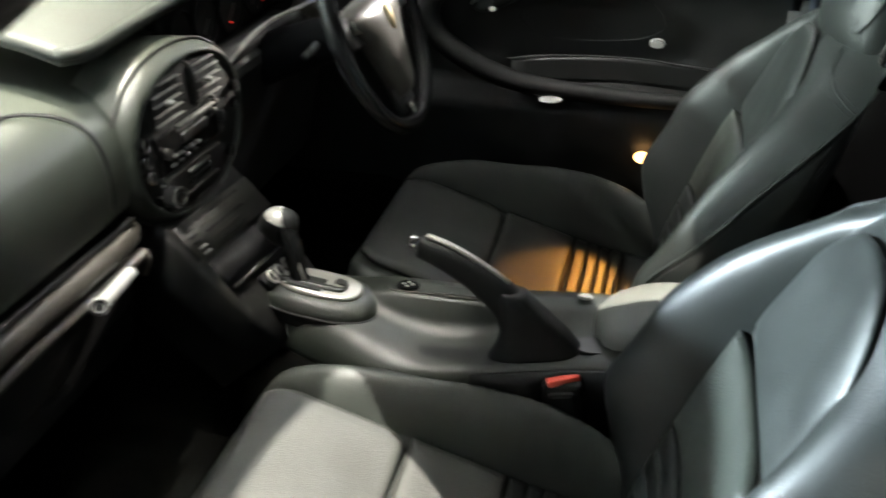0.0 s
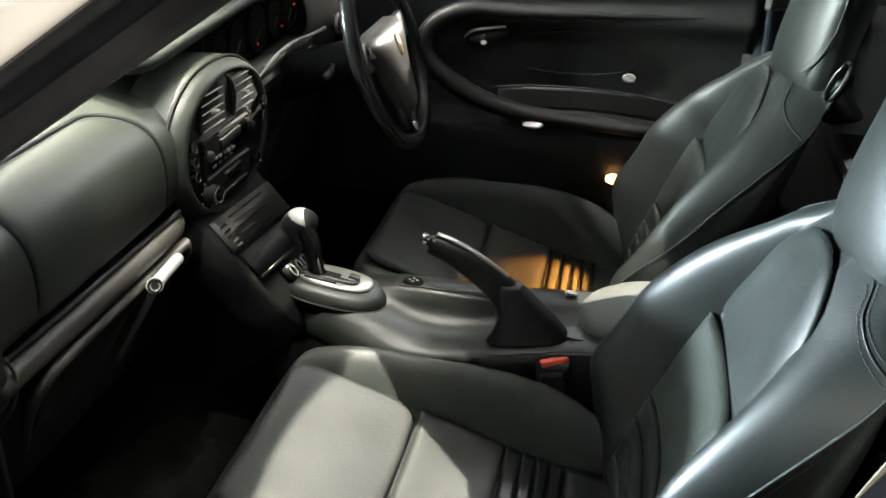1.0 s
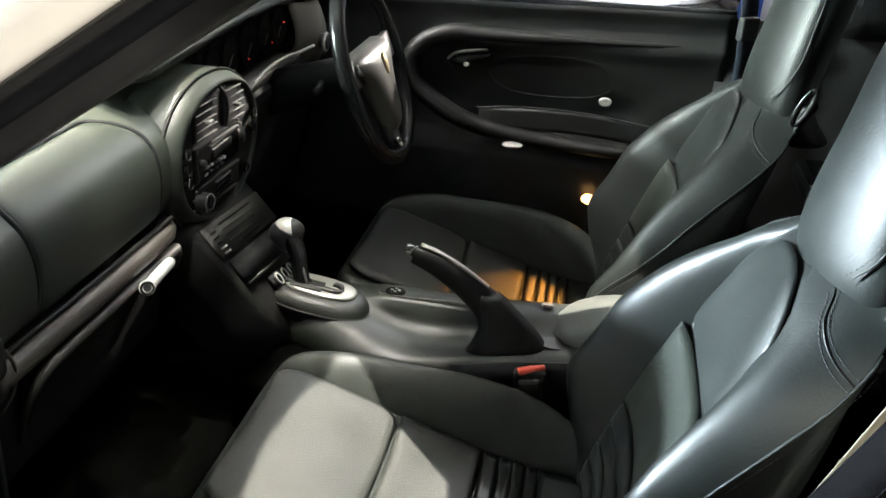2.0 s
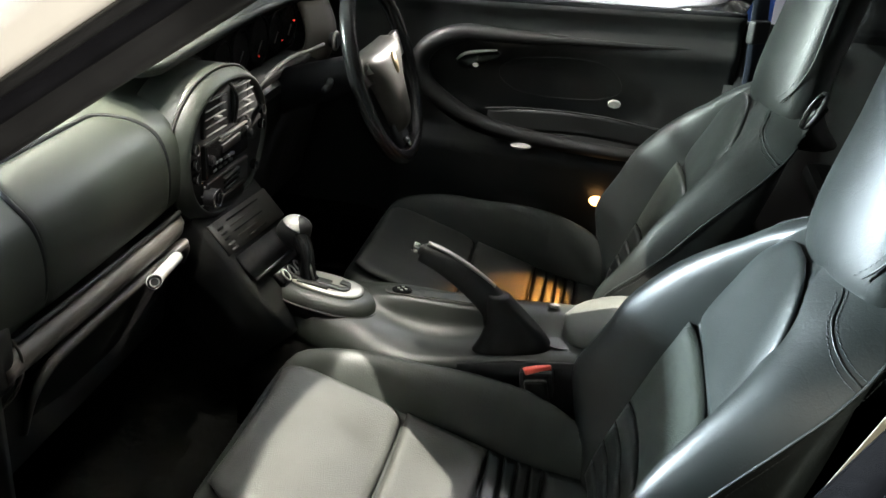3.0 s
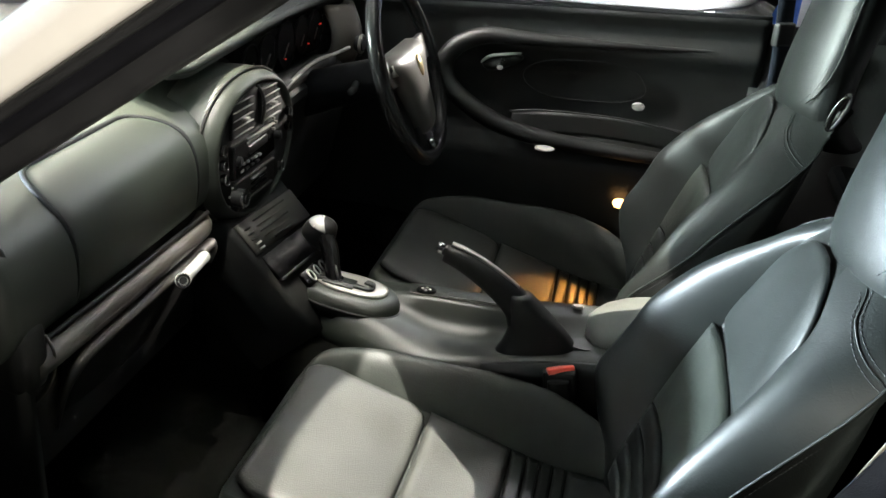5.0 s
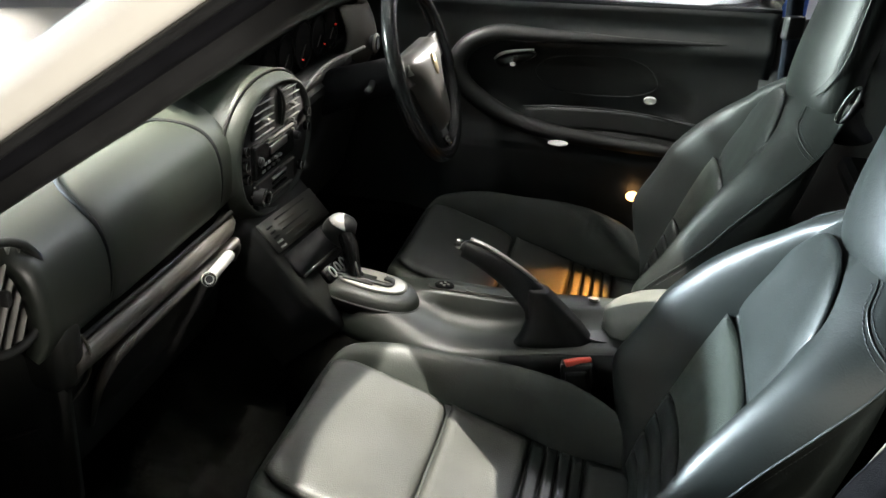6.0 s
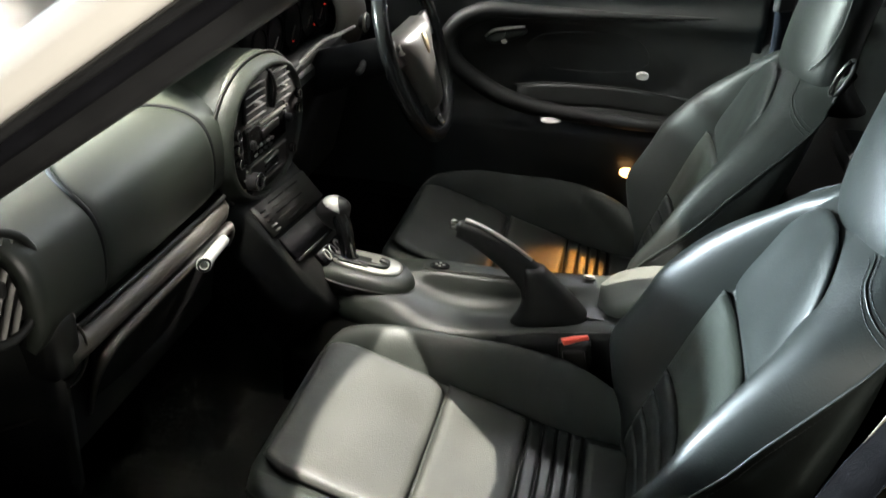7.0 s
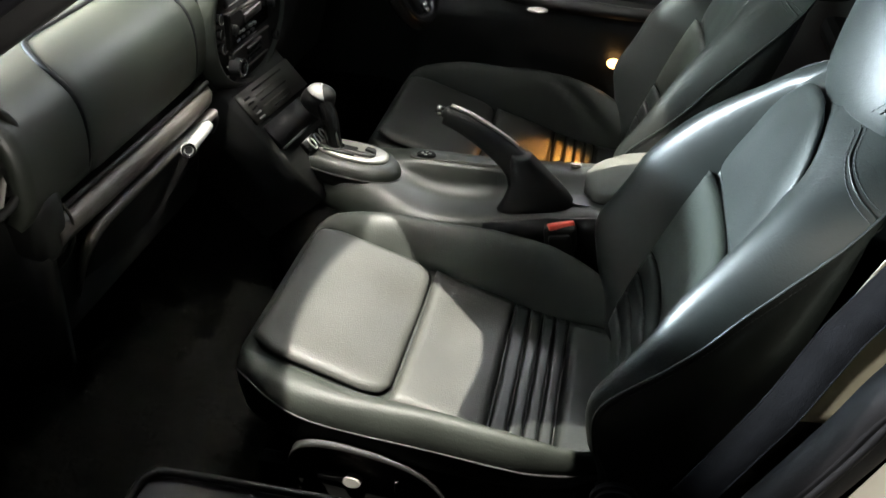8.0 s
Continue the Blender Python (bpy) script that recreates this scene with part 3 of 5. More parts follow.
sheet("rear_quarter", lambda u, v: (0.25 + 0.4 * (-0.304 + 0.58 * u) + 1.2 * v, -0.750 - 0.09 * math.sin(min(1, v * 7) * math.pi / 2) * math.sin(math.pi * min(1, 0.25 + u * 0.9) / 2), 0.25 + 0.58 * u), 16, 30, PAINT, shell, "silver rear wing beside the door opening", 0.012)
# windscreen frame
for s in (-1, 1):
    base, head = Vector((-1.02, s * 0.690, 0.666)), Vector((-0.17, s * 0.670, 1.258))
    way = (head - base).normalized()
    side = Vector((0, s, 0))
    up = way.cross(side).normalized() * (-1 if way.cross(side).z < 0 else 1)
    pillar = [base.lerp(head, k / 12) for k in range(13)]

    def strip(name, y_in, y_out, low, high, mat, label, soft=0.3):
        rings = []
        for p in pillar:
            ring = []
            for a in np.linspace(0, 2 * math.pi, 16, endpoint=False):
                c, q = math.cos(a), math.sin(a)
                c, q = math.copysign(abs(c) ** 0.6, c), math.copysign(abs(q) ** 0.6, q)
                ring.append(p + side * ((y_in + y_out) / 2 + (y_out - y_in) / 2 * c) + up * ((low + high) / 2 + (high - low) / 2 * q))
            rings.append(ring)
        return loft(name, rings, mat, shell, label)

    strip("pillar_trim", -0.045, 0.006, 0.003, 0.046, DARK, "black inner trim of the windscreen pillar")
    strip("pillar_seal", -0.002, 0.020, 0.030, 0.052, RUBBER, "black rubber seal along the pillar")
    strip("pillar_seal", 0.010, 0.030, 0.048, 0.062, DARK, "")
    strip("windscreen_pillar", -0.03, 0.036, 0.062, 0.124, PAINT, "silver painted windscreen pillar")
# Rails and roof are out of view, sized to block the overhead beam.
for s in (-1, 1):
    tube("cant_rail", smooth_line([(-0.19, s * 0.672, 1.288), (0.05, s * 0.670, 1.312), (0.35, s * 0.660, 1.320), (0.70, s * 0.640, 1.295), (1.10, s * 0.600, 1.235)], 24), 0.044, PAINT, shell, "unseen silver rail above the door, added to block light", 12)
tube("windscreen_header", smooth_line([(-0.17, -0.61, 1.30), (-0.10, -0.35, 1.325), (-0.08, 0, 1.33), (-0.10, 0.35, 1.325), (-0.17, 0.61, 1.30)], 24), 0.035, PAINT, shell, "silver windscreen header", 12)
sheet("roof", lambda u, v: (-0.09 + 1.2 * v - 0.06 * (2 * u - 1) ** 2 * (1 - v), (2 * u - 1) * 0.635, 1.33 + 0.025 * math.sin(math.pi * v) - 0.03 * (2 * u - 1) ** 4), 16, 12, DARK, shell, "unseen roof with a dark underside, added to block light", 0.03)
glass = sheet("windscreen", lambda u, v: (-1.02 + 0.85 * v - 0.10 * math.sin(math.pi * u) * (1 - 0.6 * v), (2 * u - 1) * (0.69 - 0.08 * v), 0.76 + 0.585 * v + 0.02 * math.sin(math.pi * u)), 14, 10, GLASS, shell, "clear windscreen glass", 0.005)
glass.visible_shadow = False
sheet("bonnet", lambda u, v: (-2.5 + 1.46 * v, (2 * u - 1) * 0.88, 0.60 + 0.17 * v + 0.05 * math.sin(math.pi * u) + 0.06 * math.exp(-(((abs(2 * u - 1) - 0.78) / 0.13) ** 2)) * (1 - 0.5 * v) - 0.10 * max(0, abs(2 * u - 1) - 0.86) / 0.14), 48, 20, PAINT, shell, "silver bonnet before the windscreen", 0.01)
sheet("front_wing", lambda u, v: (-2.3 + 1.45 * u, -0.80 - 0.06 * math.sin(math.pi * v), 0.20 + (0.36 + 0.16 * u) * v), 12, 10, PAINT, shell, "silver front wing", 0.02)
block("hinge_post", (0.16, 0.10, 0.52), (-0.93, -0.735, 0.46), DARK, shell, "black door hinge post", bevel=0.01)

# ---- dashboard ----
dash = thing("dashboard", "dark grey-green moulded dashboard with airbag cover", "dashboard", kind="")
PROFILE = [(-1.20, 0.80), (-1.05, 0.842), (-0.93, 0.846), (-0.85, 0.838), (-0.79, 0.826), (-0.75, 0.812), (-0.725, 0.793), (-0.712, 0.765), (-0.708, 0.73), (-0.712, 0.69), (-0.722, 0.668)]


def dash_point(v, lift=0.0):
    s = v * (len(PROFILE) - 1)
    pts = [Vector((a, 0, b)) for a, b in PROFILE]
    k = min(int(s), len(pts) - 2)
    t = s - k
    p0, p1, p2, p3 = pts[max(k - 1, 0)], pts[k], pts[k + 1], pts[min(k + 2, len(pts) - 1)]
    p = 0.5 * ((2 * p1) + (p2 - p0) * t + (2 * p0 - 5 * p1 + 4 * p2 - p3) * t * t + (3 * p1 - p0 - 3 * p2 + p3) * t**3)
    d = 0.5 * ((p2 - p0) + 2 * (2 * p0 - 5 * p1 + 4 * p2 - p3) * t + 3 * (3 * p1 - p0 - 3 * p2 + p3) * t * t)
    n = Vector((-d.z, 0, d.x)).normalized()
    return p + n * lift


sheet("top_pad", lambda u, v: dash_point(v) + Vector((0, -0.665 + 0.765 * u, 0)), 30, 60, SOFT, dash, "dark grey-green padded top", 0.02)


def airbag(u, v):
    a, b = 2 * u - 1, v
    edge = max(0, 1 - abs(a) ** 14) ** 0.5 * max(0, 1 - abs(2 * b - 1) ** 14) ** 0.5
    corner = max(0.0, 1 - b / 0.34)
    half = 0.170 - 0.062 * (1 - math.sqrt(max(0.0, 1 - corner * corner)))
    return dash_point(0.365 + 0.625 * v, 0.008 * edge - 0.003) + Vector((0, -0.345 + half * a, 0))


sheet("airbag_cover", airbag, 40, 50, SOFT, dash, "padded passenger airbag cover with a dark seam", 0.006)
rim = [airbag(0, 1 - (k / 40) ** 0.6) for k in range(40)] + [airbag(k / 20, 0) for k in range(21)] + [airbag(1, ((k + 1) / 40) ** 1.6) for k in range(40)]
tube("seam", [p + Vector((0, 0, 0.003)) for p in rim], 0.0046, RUBBER, dash, "dark seam round the airbag cover", 6)
# recess and rail under the pad
prism("lower_panel", [(-1.15, 0.68), (-0.735, 0.668), (-0.735, 0.57), (-0.755, 0.44), (-0.80, 0.40), (-1.15, 0.40)], -0.62, -0.13, MATT, dash, "black glovebox door panel", 0.004)
tube("rail", [(-0.722, -0.60, 0.655), (-0.716, -0.4, 0.655), (-0.712, -0.14, 0.655)], 0.004, DARK, dash)
tube("rail", smooth_line([(-0.722, -0.615, 0.630), (-0.718, -0.45, 0.631), (-0.716, -0.25, 0.632), (-0.718, -0.16, 0.632), (-0.735, -0.125, 0.630)], 30), 0.0185, RAIL, dash, "taupe rail above the glovebox")
tube("glovebox_lip", smooth_line([(-0.745, -0.545, 0.49), (-0.726, -0.548, 0.555), (-0.713, -0.528, 0.592), (-0.710, -0.45, 0.600), (-0.708, -0.17, 0.600), (-0.709, -0.142, 0.596), (-0.712, -0.130, 0.582), (-0.720, -0.134, 0.562)], 50), lambda t: 0.0095 * min(1.0, 0.2 + t / 0.3), RAIL, dash, "rounded upper lip of the glovebox", 10)
sheet("glovebox_door", lambda u, v: (-0.722 - 0.02 * v - 0.05 * v * v + 0.006 * math.sin(math.pi * u), -0.545 + 0.405 * u, 0.600 - 0.18 * v), 12, 10, MATT, dash, "dark glovebox door", 0.012)
# glovebox latch
LATCH_A, LATCH_B = Vector((-0.691, -0.276, 0.598)), Vector((-0.690, -0.192, 0.605))
latch = tube("latch", [LATCH_A.lerp(LATCH_B, k / 16) for k in range(17)], lambda t: 0.0098 * math.sqrt(max(0.04, 1 - max(0.0, (t - 0.88) / 0.13) ** 2)), BRIGHT, dash, "silver bar latch with a keyhole", 16)
WARD = Vector((0.50, -0.80, 0.34)).normalized()
disc("keyhole", 0.0125, 0.010, LATCH_A + WARD * 0.002, WARD, BRIGHT, latch)
ka = WARD.orthogonal().normalized()
kb = WARD.cross(ka)
tube("keyhole_ring", [LATCH_A + WARD * 0.008 + (ka * math.cos(q) + kb * math.sin(q)) * 0.0095 for q in np.linspace(0, 2 * math.pi, 20, endpoint=False)], 0.0018, CHROME, latch, sides=8, closed=True)
disc("key_slot", 0.0058, 0.004, LATCH_A + WARD * 0.0065, WARD, DARK, latch, bevel=0)
for y in (-0.285, -0.183):
    disc("latch_post", 0.006, 0.020, (-0.703, y + (0.014 if y < -0.2 else -0.014), 0.600), (1, 0, 0), DARK, latch, sides=12)
# instrument hood
def hood(u, v):
    y = -0.152 + 0.817 * u
    round_end = max(0.0, 1 - u / 0.06) ** 2
    x = -0.742 - 0.02 * round_end - 0.30 * v
    z = 0.886 + 0.026 * math.sin(min(1, v * 2.5) * math.pi / 2) - 0.03 * max(0, v - 0.5) + 0.012 * math.sin(math.pi * u) + 0.004 * round_end
    return (x, y, z)


sheet("instrument_hood", hood, 40, 14, PODS, dash, "grey-green hood over the instruments", 0.016)
tube("hood_lip", [(-0.748 - 0.02 * max(0, 1 - u / 0.06) ** 2, -0.150 + 0.817 * u, 0.885 + 0.006 * max(0, 1 - u / 0.06) ** 2 + 0.012 * math.sin(math.pi * u)) for u in np.linspace(0, 1, 40)], 0.009, PODS, dash, sides=10)
block("binnacle_floor", (0.30, 0.56, 0.10), (-0.92, 0.38, 0.735), DARK, dash, "dark floor of the instrument recess", bevel=0.01)
block("binnacle_end", (0.30, 0.05, 0.12), (-0.91, 0.085, 0.80), DARK, dash, bevel=0.01)
# driver's side face
block("knee_panel", (0.06, 0.54, 0.34), (-0.77, 0.40, 0.60), MATT, dash, bevel=0.02, turn=(0, 14, 0))
sheet("driver_face", lambda u, v: (-0.705 + 0.03 * math.sin(math.pi * v) - 0.05 * (2 * u - 1) ** 2, 0.52 + 0.12 * u + 0.03 * (1 - v) ** 2, 0.875 - 0.15 * v), 14, 12, RAIL, dash, "taupe panel beside the instruments", 0.012)
# instruments
cluster = block("instrument_panel", (0.03, 0.46, 0.11), (-0.765, 0.30, 0.838), DIAL, dash, "black instrument panel with round dials", bevel=0.01)
for y, r in ((0.12, 0.034), (0.20, 0.040), (0.295, 0.048), (0.385, 0.040), (0.465, 0.040)):
    c = Vector((-0.742, y, 0.842))
    ring = [c + Vector((0, math.cos(a) * r, math.sin(a) * r)) for a in np.linspace(0, 2 * math.pi, 32, endpoint=False)]
    bezel = tube("dial", ring, 0.0022, DIAL, cluster, "dark dial rim", 8, True)
    disc("dial_face", r * 0.94, 0.006, c + Vector((-0.004, 0, 0)), (1, 0, 0), DIAL, bezel)
    block("needle", (0.002, 0.0016, r * 0.7), c + Vector((0.004, -r * 0.22, -r * 0.22)), MATT, bezel, bevel=0, turn=(-45, 0, 0))
for y, z, w in ((0.472, 0.850, 0.006), (0.40, 0.822, 0.0022), (0.27, 0.818, 0.0022)):
    block("telltale", (0.003, w, 0.0026), (-0.734, y, z), REDLIGHT, cluster, "small red warning light", bevel=0)
tube("cluster_trim", smooth_line([(-0.712, 0.19, 0.768), (-0.714, 0.26, 0.781), (-0.709, 0.32, 0.793), (-0.700, 0.38, 0.799), (-0.690, 0.45, 0.796), (-0.676, 0.50, 0.800)], 24), 0.0038, GRILLE, dash, "pale grey trim below the dials", 8)
sheet("cluster_shelf", lambda u, v: (-0.712 - 0.10 * v, 0.10 + 0.42 * u, 0.772 + 0.012 * math.sin(math.pi * u)), 8, 4, MATT, dash, "", 0.02)
ring = [Vector((-0.668, 0.565 + math.cos(a) * 0.019, 0.795 + math.sin(a) * 0.019)) for a in np.linspace(0, 2 * math.pi, 24, endpoint=False)]
tube("switch_ring", ring, 0.0035, SILVER, dash, "silver ring of the ignition switch", 8, True)
disc("ignition_switch", 0.017, 0.02, (-0.672, 0.565, 0.795), (1, 0, 0), DARK, dash)


def round_vent(name, centre, facing, r, slats, parent, label, lean=0.0):
    """An air vent: a rim, a dark bowl, slats and a thumb tab."""
    c, f = Vector(centre), Vector(facing).normalized()
    a = Vector((0, 0, 1)) - f * f.z
    a.normalize()
    b = a.cross(f)
    a, b = a * math.cos(lean) + b * math.sin(lean), b * math.cos(lean) - a * math.sin(lean)
    rim = tube(name, [c + (a * math.sin(t) + b * math.cos(t) * 0.82) * r for t in np.linspace(0, 2 * math.pi, 32, endpoint=False)], 0.006, TRIM, parent, label, 8, True)
    disc("bowl", r * 0.98, 0.01, c - f * 0.03, f, DARK, rim)
    for k in range(slats):
        q = (k + 0.5) / slats * 2 - 1
        w = r * math.sqrt(max(0.02, 1 - q * q)) * 0.96
        ribbon("slat", [c + b * q * r * 0.80 - a * w - f * 0.008, c + b * q * r * 0.80 + a * w - f * 0.008], f, 0.014, 0.0022, GRILLE, rim, "thin grey slat")
    block("tab", (0.012, 0.010, 0.02), c + f * 0.002, DARK, rim, bevel=0.003)
    return rim


round_vent("side_vent", (-0.740, -0.682, 0.765), (0.92, -0.30, 0.25), 0.066, 8, dash, "oval side air vent with grey slats", radians(32))
round_vent("side_vent", (-0.70, 0.625, 0.80), (0.95, 0.1, 0.2), 0.045, 6, dash, "oval side air vent with grey slats")
block("vent_drum", (0.070, 0.060, 0.104), (-0.742, -0.612, 0.650), TRIM, dash, "rounded moulding under the side vent", bevel=0.024, segs=5)
sheet("dash_end", lambda u, v: (-1.0 + 0.265 * u + 0.02 * math.sin(math.pi * v), -0.66 - 0.025 * math.sin(math.pi * v) + 0.05 * u, 0.80 - 0.40 * v), 10, 14, TRIM, dash, "moulded end of the dashboard", 0.02)
tube("end_seam", smooth_line([(-0.714, -0.588, 0.668), (-0.706, -0.585, 0.640), (-0.710, -0.590, 0.606), (-0.724, -0.608, 0.580), (-0.76, -0.640, 0.548), (-0.84, -0.665, 0.520)], 30), 0.0022, RAIL, dash, "", 8)

# ---- centre stack ----
stack = thing("centre_stack", "oval grey-green centre stack with vents, radio and heater", "centre console")
TILT = Vector((0.0, 0, -1.0))
FACE = Vector((1.0, 0, 0.0))
POD = Vector((-0.694, 0.022, 0.735))


def on_pod(y, s, out=0.0):
    """A place on the stack's face: y across, s downwards from its middle."""
    return POD + Vector((0.06 * y, y, 0)) + TILT * s + FACE * out


def outline_pod(k, n=64):
    pts = []
    for i in range(n):
        a = 2 * math.pi * i / n
        c, q = math.cos(a), math.sin(a)
        pts.append((math.copysign(abs(c) ** 0.92, c) * 0.148 * k, 0.010 + math.copysign(abs(q) ** 0.92, q) * (0.118 if q > 0 else 0.114) * k))
    return pts


rings = [[on_pod(y, s, o - (0.004 * max(0.0, 0.7 * y / 0.148 + 0.5 * s / 0.118) if k > 0.97 else 0.0)) for y, s in outline_pod(k)] for k, o in ((1.16, -0.10), (1.155, -0.04), (1.135, -0.022), (1.10, -0.010), (1.05, 0.002), (1.01, 0.007), (0.985, 0.006), (0.965, -0.002), (0.95, -0.008), (0.50, -0.009))]
loft("surround", rings, SOFT, stack, "grey-green oval surround")
tube("surround_seam", [on_pod(y, s, -0.020) for y, s in outline_pod(1.145)], 0.0030, MATT, stack, "dark joint round the oval surround", 6, True)
loft("face_panel", [[on_pod(y, s, o) for y, s in outline_pod(k)] for k, o in ((0.95, -0.012), (0.945, -0.004), (0.93, -0.002), (0.4, -0.002))], MATT, stack, "matt black face panel")
for cy, w in ((-0.054, 0.078), (0.054, 0.078)):
    vent = block("vent", (0.012, w, 0.066), on_pod(cy, -0.056, -0.0035), MATT, stack, "rectangular air vent with thin slats", bevel=0.004)
    for k in range(5):
        z_ = -0.084 + 0.0140 * k
        inset = 0.016 if k == 0 and cy < 0 else 0.0
        ribbon("slat", [on_pod(cy - w / 2 + 0.004 + inset, z_, 0.003), on_pod(cy + w / 2 - 0.004 - (0.012 if k == 0 and cy > 0 else 0.0), z_, 0.003)], FACE + Vector((0, 0, 0.35)), 0.009, 0.0016, GRILLE, vent, "thin grey slat")
    for k in range(3):
        ribbon("vane", [on_pod(cy + (k - 1) * w / 3.6, -0.086, -0.001), on_pod(cy + (k - 1) * w / 3.6, -0.026, -0.001)], FACE, 0.006, 0.0015, MATT, vent)
    block("tab", (0.012, 0.014, 0.006), on_pod(cy - 0.006, -0.056, 0.013), GRILLE, vent, bevel=0.002)
tube("vent_bar", smooth_line([on_pod(-0.004, -0.100, 0.006), on_pod(0.004, -0.085, 0.012), on_pod(0.010, -0.060, 0.013), on_pod(0.010, -0.026, 0.008)], 14), 0.0032, DARK, stack, "curved bar between the vents", 8)
radio = block("radio", (0.014, 0.184, 0.062), on_pod(-0.004, 0.016, -0.004), GLOSS, stack, "black radio with rows of small buttons", bevel=0.003)
ribbon("trim_line", [on_pod(-0.040, -0.013, 0.005), on_pod(0.062, -0.013, 0.005)], FACE, 0.005, 0.0030, GRILLE, radio, "bright cassette slot edge")
block("cassette_slot", (0.004, 0.110, 0.005), on_pod(0.008, -0.006, 0.003), MATT, radio, bevel=0.001)
block("display", (0.003, 0.078, 0.014), on_pod(0.004, 0.010, 0.0035), DARK, radio, "dark radio display", bevel=0)
for k in range(6):
    block("button", (0.006, 0.011, 0.005), on_pod(-0.074 + 0.0155 * k, 0.026 + 0.0006 * k, 0.005), GRILLE if k in (1, 2, 4, 5) else DARK, radio, bevel=0.0015)
for k in range(4):
    block("button", (0.006, 0.014, 0.0045), on_pod(-0.066 + 0.020 * k, 0.038, 0.005), GRILLE if k == 0 else DARK, radio, bevel=0.0012)
for y in (-0.082, 0.075):
    disc("radio_knob", 0.0085, 0.014, on_pod(y, 0.014, 0.008), FACE, DARK, radio, sides=20)
for k in range(3):
    block("button", (0.006, 0.006, 0.005), on_pod(0.062 + 0.010 * (k % 2), -0.002 - 0.010 * k, 0.005), GRILLE, radio, bevel=0.0012)
heater = block("heater_panel", (0.014, 0.172, 0.054), on_pod(-0.006, 0.078, -0.004), DARK, stack, "black heater panel with a round dial", bevel=0.003)
ribbon("trim_line", [on_pod(-0.092, 0.054, 0.005), on_pod(0.060, 0.054, 0.005)], FACE, 0.006, 0.0032, RAIL, heater, "thin taupe trim line")
for k in range(3):
    block("button", (0.006, 0.062, 0.0042), on_pod(0.000, 0.064 + 0.010 * k, 0.005), GRILLE if k == 0 else GLOSS, heater, bevel=0.0015)
ribbon("trim_line", [on_pod(-0.04, 0.096, 0.005), on_pod(0.052, 0.096, 0.005)], FACE, 0.005, 0.0024, RAIL, heater)
dial = disc("dial", 0.0165, 0.022, on_pod(-0.085, 0.080, 0.010), FACE, DARK, heater, "ribbed round dial with a chrome rim")
tube("dial_rim", [on_pod(-0.085 + 0.0155 * math.cos(a), 0.080 + 0.0155 * math.sin(a), 0.021) for a in np.linspace(0, 2 * math.pi, 24, endpoint=False)], 0.0020, CHROME, dial, sides=6, closed=True)
disc("dial_cap", 0.010, 0.006, on_pod(-0.085, 0.080, 0.022), FACE, GLOSS, dial)
for k in range(9):
    a = 2 * math.pi * k / 9
    block("dial_mark", (0.003, 0.0036, 0.0036), on_pod(-0.085 + 0.0255 * math.cos(a), 0.080 + 0.0255 * math.sin(a), 0.004), GRILLE, heater, bevel=0.0008)
for y, s_ in ((-0.136, -0.018), (-0.136, 0.008), (-0.133, 0.033), (0.138, -0.018), (0.136, 0.010), (0.100, 0.080)):
    switch = disc("side_switch", 0.0095, 0.010, on_pod(y * 0.93, s_, 0.004), FACE, GLOSS, stack, "small round switch with a bright rim", sides=18)
    tube("rim", [on_pod(y * 0.93 + 0.0085 * math.cos(a), s_ + 0.0095 * math.sin(a), 0.0095) for a in np.linspace(0.6, 4.4, 12)], 0.0012, CHROME, switch, sides=6)
# lower part: storage panel, ashtray slot and switch row
LOW = Vector((0.66, 0, -0.75)).normalized()
OUT = Vector((0.75, 0, 0.66)).normalized()
TOPC = Vector((-0.682, 0.022, 0.600))


def on_low(y, s, out=0.0):
    return TOPC + Vector((0.12 * y, y, 0)) + LOW * s + OUT * out


rings = []
for s_, w, o in ((-0.03, 0.112, 0.0), (0.0, 0.112, 0.0), (0.06, 0.108, 0.0), (0.10, 0.103, -0.004), (0.17, 0.097, -0.006), (0.24, 0.09, -0.012)):
    rings.append([on_low(y, s_, q) for y, q in ((-w, -0.16), (-w, o - 0.01), (-w + 0.01, o), (w - 0.01, o), (w, o - 0.01), (w, -0.16))])
loft("lower_body", rings, MATT, stack, "dark tapered lower part")
panel = ribbon("storage_panel", [on_low(-0.099, 0.028, 0.002), on_low(0.099, 0.028, 0.002)], LOW, 0.064, 0.008, STORE, stack, "grey panel with rows of slots")
for k in range(5):
    a = -0.030 if k == 4 else -0.052
    ribbon("slot", [on_low(a, 0.006 + 0.0115 * k, 0.0065), on_low(0.060 - 0.006 * k, 0.006 + 0.0115 * k, 0.0065)], LOW, 0.0030, 0.0016, RAIL if k % 2 else MATT, panel)
for k in range(5):
    ribbon("clip", [on_low(-0.088, 0.012 + 0.0105 * k, 0.0066), on_low(-0.070, 0.012 + 0.0105 * k, 0.0066)], LOW, 0.0042, 0.0022, GRILLE if k > 2 else MATT, panel)
# No hollow here: a flat black band gives the ashtray's inner shade.
tray = ribbon("tray_shade", [on_low(-0.088, 0.093, -0.001), on_low(0.088, 0.093, -0.001)], LOW, 0.05, 0.012, RUBBER, stack, "flat black band for the shaded inside of the open ashtray")
ribbon("tray_lip", [on_low(-0.088, 0.121, 0.004), on_low(0.088, 0.121, 0.004)], LOW, 0.006, 0.008, GLOSS, stack)
row = ribbon("switch_row", [on_low(-0.035, 0.150, 0.0), on_low(0.065, 0.150, 0.0)], LOW, 0.030, 0.012, GLOSS, stack, "row of round switches with light rims")
